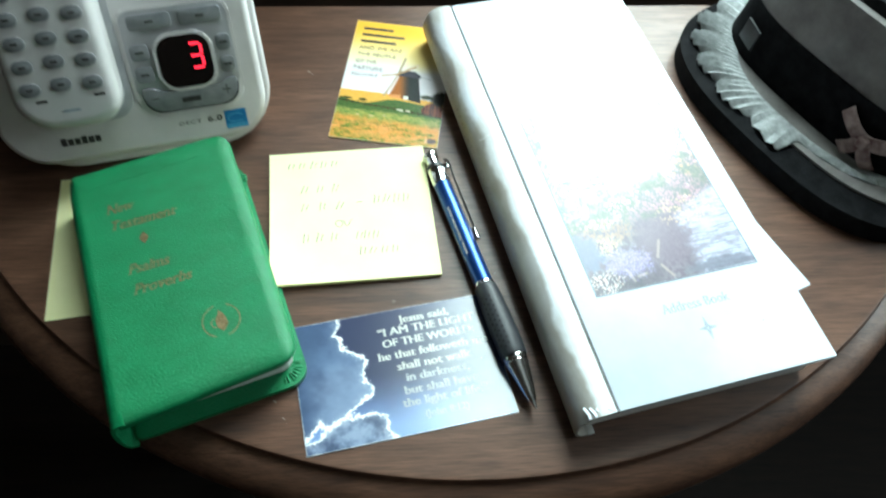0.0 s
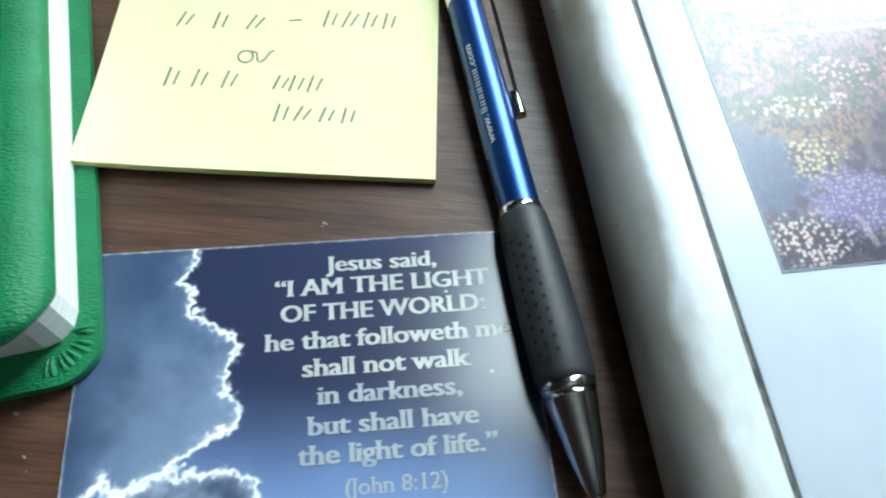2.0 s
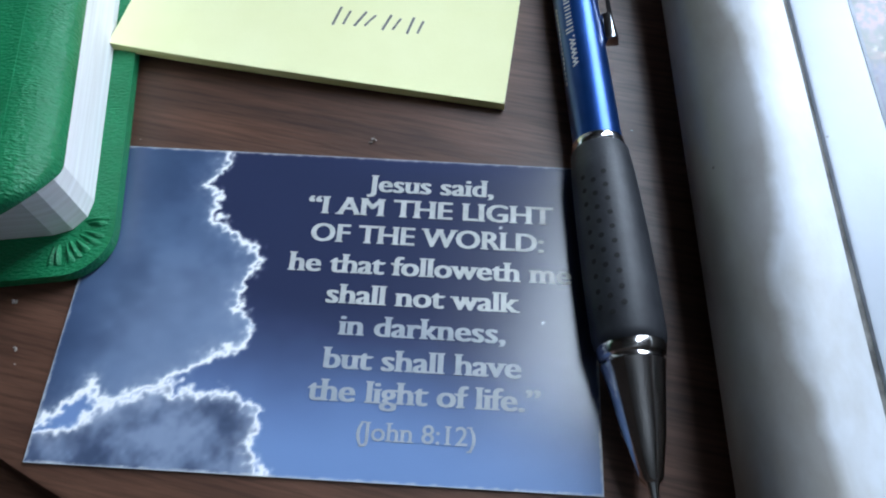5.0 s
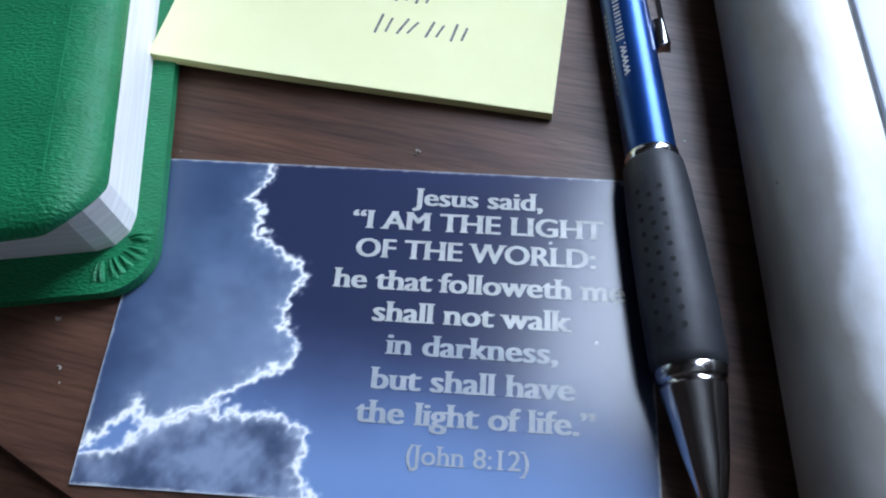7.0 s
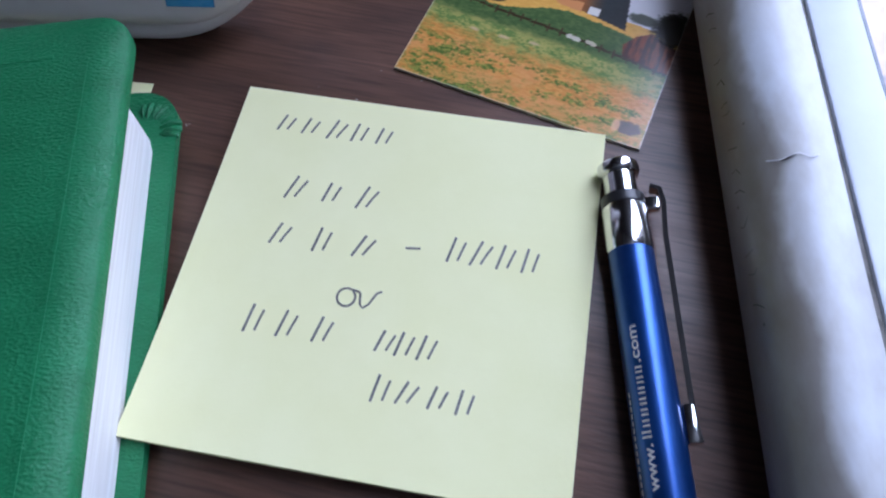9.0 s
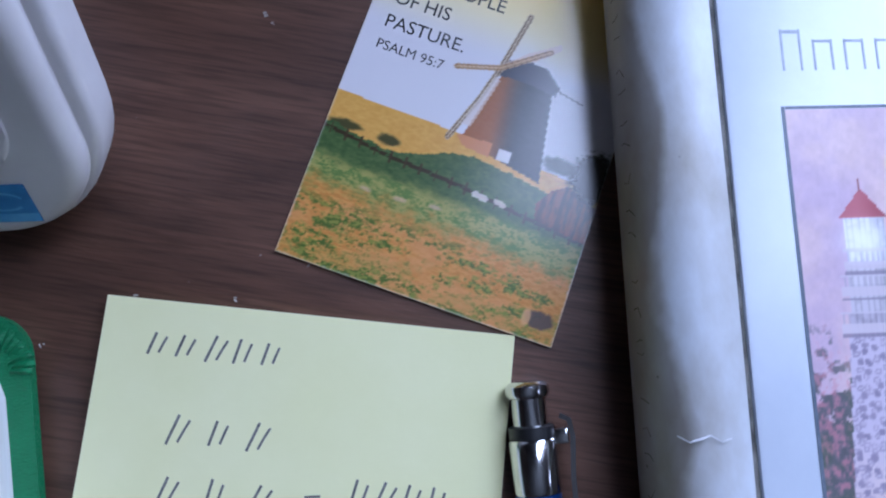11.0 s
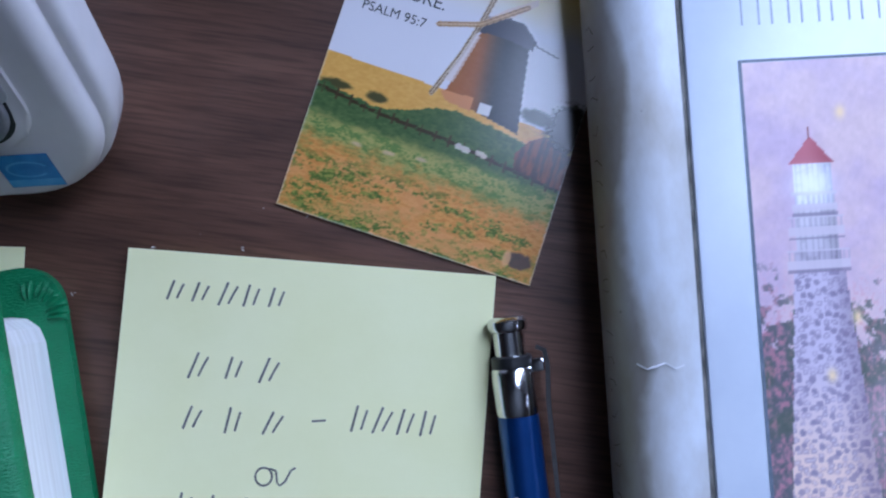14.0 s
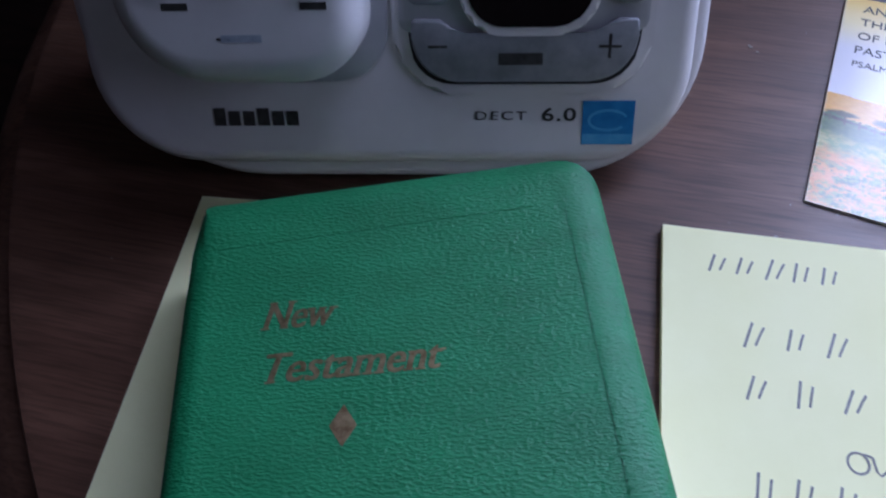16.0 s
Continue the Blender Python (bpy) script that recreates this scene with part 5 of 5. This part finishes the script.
for x0, x1, y in ((0.0265, 0.0310, 0.0330), (0.0500, 0.0545, 0.0330), (0.0360, 0.0430, 0.0278)):
    part("print_bar", boxed(x0, x1, y - 0.0006, y + 0.0006, 0.01801, 0.0181), M_FAINT if y < 0.03 else M_BLACK_INK, shell, "", False)
part("microphone", boxed(0.0352, 0.0376, 0.0275, 0.0279, 0.01801, 0.0181), M_BLACK, shell, "", False)

# ---- trimmed hat ----
HAT = pose(0.2525, 0.0800, T, 0, 0, math.degrees(math.atan2(-0.854, 0.52)))
hat = thing("hat", HAT, "black felt hat ornament with white scalloped lace trim", "hat")


def oval(a, b, n=96, power=2.8):
    out = []
    for k in range(n):
        t = 2 * math.pi * k / n
        c, s = math.cos(t), math.sin(t)
        out.append((a * math.copysign(abs(c) ** (2 / power), c), b * math.copysign(abs(s) ** (2 / power), s)))
    return out


part("brim", slab(oval(0.087, 0.064, 120), 0.0002, 0.0115, 0.0045, 5), M_FELT, hat, "black felt brim")
part("brim_lining", slab(oval(0.077, 0.048, 120), 0.0116, 0.0130, 0.0006, 2), M_LINEN, hat, "grey cloth laid over the brim")
N = 380
lace = bmesh.new()
up, dn = [], []
for f, z in ((0.66, 0.0136), (0.74, 0.0146), (0.80, 0.0144), (0.86, 0.0140), (0.91, 0.0130)):
    row_up, row_dn = [], []
    for k, (x, y) in enumerate(oval(0.088, 0.060, N, 2.5)):
        ends_at = 1 - float(smooth(0.012, 0.020, x)) * (1 if y < 0 else 0)
        sc = abs(math.sin(math.pi * k * 19 / N)) ** 0.55
        g = f + 0.10 * (sc - 0.35) * max(f - 0.70, 0) / 0.18 * ends_at - 0.16 * (1 - ends_at) * (f - 0.66) / 0.25
        ruffle = 0.0009 * math.sin(2 * math.pi * k * 95 / N) * (f - 0.64) / 0.2 * ends_at + 0.0012 * (sc - 0.5) * (f - 0.66) / 0.18
        row_up.append(lace.verts.new((x * g, y * g, z + ruffle)))
        row_dn.append(lace.verts.new((x * g, y * g, z + ruffle - 0.0006)))
    up.append(row_up)
    dn.append(row_dn)
for lay, flip in ((up, 1), (dn, -1)):
    for a, b in zip(lay, lay[1:]):
        for k in range(N):
            lace.faces.new((a[k], a[(k + 1) % N], b[(k + 1) % N], b[k])[::flip])
for i in (0, -1):
    for k in range(N):
        lace.faces.new((up[i][k], up[i][(k + 1) % N], dn[i][(k + 1) % N], dn[i][k]))
part("lace_trim", lace, M_LACE, hat, "white scalloped lace frill")


def cone_oval(a0, b0, z0, a1, b1, z1, bevel, wobble=0.0):
    """An oval wall that narrows upwards, with a rounded upper edge and slight dents."""
    bm = bmesh.new()
    rows = []
    for k in range(9):
        t = k / 8
        ring = oval(a0 + (a1 - a0) * t, b0 + (b1 - b0) * t, 96)
        rows.append([bm.verts.new((x * (1 + wobble * math.sin(i * 0.43 + 3 * t)), y * (1 + wobble * math.sin(i * 0.31 + 5 * t)), z0 + (z1 - z0) * t)) for i, (x, y) in enumerate(ring)])
    for a, b in zip(rows, rows[1:]):
        for i in range(96):
            bm.faces.new((a[i], a[(i + 1) % 96], b[(i + 1) % 96], b[i]))
    bm.faces.new(rows[0][::-1])
    top = bm.faces.new(rows[-1])
    bmesh.ops.bevel(bm, geom=list(top.edges), offset=bevel, segments=3, affect="EDGES", profile=0.5)
    return bm


part("hat_band", cone_oval(0.070, 0.0300, 0.0125, 0.066, 0.0275, 0.0425, 0.001, 0.004), M_FELT, hat, "black band round the crown")
part("crown", cone_oval(0.065, 0.0268, 0.0420, 0.060, 0.0235, 0.0740, 0.004, 0.008), M_LINEN, hat, "worn pale linen crown")
part("crown_top", cone_oval(0.056, 0.0200, 0.0735, 0.053, 0.0180, 0.0790, 0.003), M_FELT, hat, "black top of the crown")
patch = part("band_patch", boxed(-0.0065, 0.0065, -0.0006, 0.0006, -0.006, 0.006, 0.0004), M_BLACK, hat, "small black patch on the band")
patch.matrix_basis = pose(-0.047, -0.0262, 0.0275, -6, 0, -20)
for turn_deg, dx, sx in ((28, 0.010, 1), (152, -0.010, 1), (-52, 0.006, 0.8), (232, -0.006, 0.8)):
    strap = strip([(0.0, 0.0008), (0.004 * sx, 0.0030), (0.009 * sx, 0.0036), (0.0150 * sx, 0.0022), (0.0180 * sx, 0.0006)], 0.0008, -0.0035, 0.0035, 4)
    ob = part("ribbon", strap, M_RIBBON, hat, "brown plaid ribbon of the bow")
    ob.matrix_basis = pose(0.036, -0.0292, 0.0265, 84, 0, 4) @ pose(0, 0, 0, 0, 0, turn_deg)
part("bow_knot", moved(boxed(-0.003, 0.003, -0.003, 0.003, 0, 0.0045, 0.0014, 3), pose(0.036, -0.0290, 0.0265, 84, 0, 4)), M_RIBBON, hat, "knot of the plaid bow")

# ---- crumbs and dust on the table ----
crumb_rng = random.Random(31)
spots = [(-0.0385, 0.0337), (-0.0526, 0.0209), (-0.0279, 0.0922), (-0.0204, 0.0372), (-0.0295, 0.0936), (-0.0247, -0.0931), (-0.0200, -0.1006), (0.0214, -0.0463)]
for _ in range(60):
    a, r = radians(crumb_rng.uniform(185, 355)), 0.26 * crumb_rng.uniform(0.05, 1) ** 0.5
    spots.append((0.048 + r * math.cos(a), 0.148 + r * math.sin(a)))
dust = bmesh.new()
for k, (x, y) in enumerate(spots):
    s = crumb_rng.uniform(0.00018, 0.00034) if k < 8 else crumb_rng.uniform(0.00008, 0.00016)
    for _ in range(3 if k < 8 else 1):
        m = pose(x + crumb_rng.uniform(-1, 1) * s * 2, y + crumb_rng.uniform(-1, 1) * s * 2, T + s * 0.5, crumb_rng.uniform(0, 40), crumb_rng.uniform(0, 40), crumb_rng.uniform(0, 180))
        grain = bmesh.ops.create_icosphere(dust, subdivisions=1, radius=s)["verts"]
        for v in grain:
            v.co = Vector((v.co.x * 1.6, v.co.y * crumb_rng.uniform(0.6, 1.1), v.co.z * 0.6))
        bmesh.ops.transform(dust, matrix=m, verts=grain)
tagged(mesh_ob("table_crumbs", dust, M_CRUMB), "pale crumbs and dust scattered over the table top", "crumbs", "", "stuff")
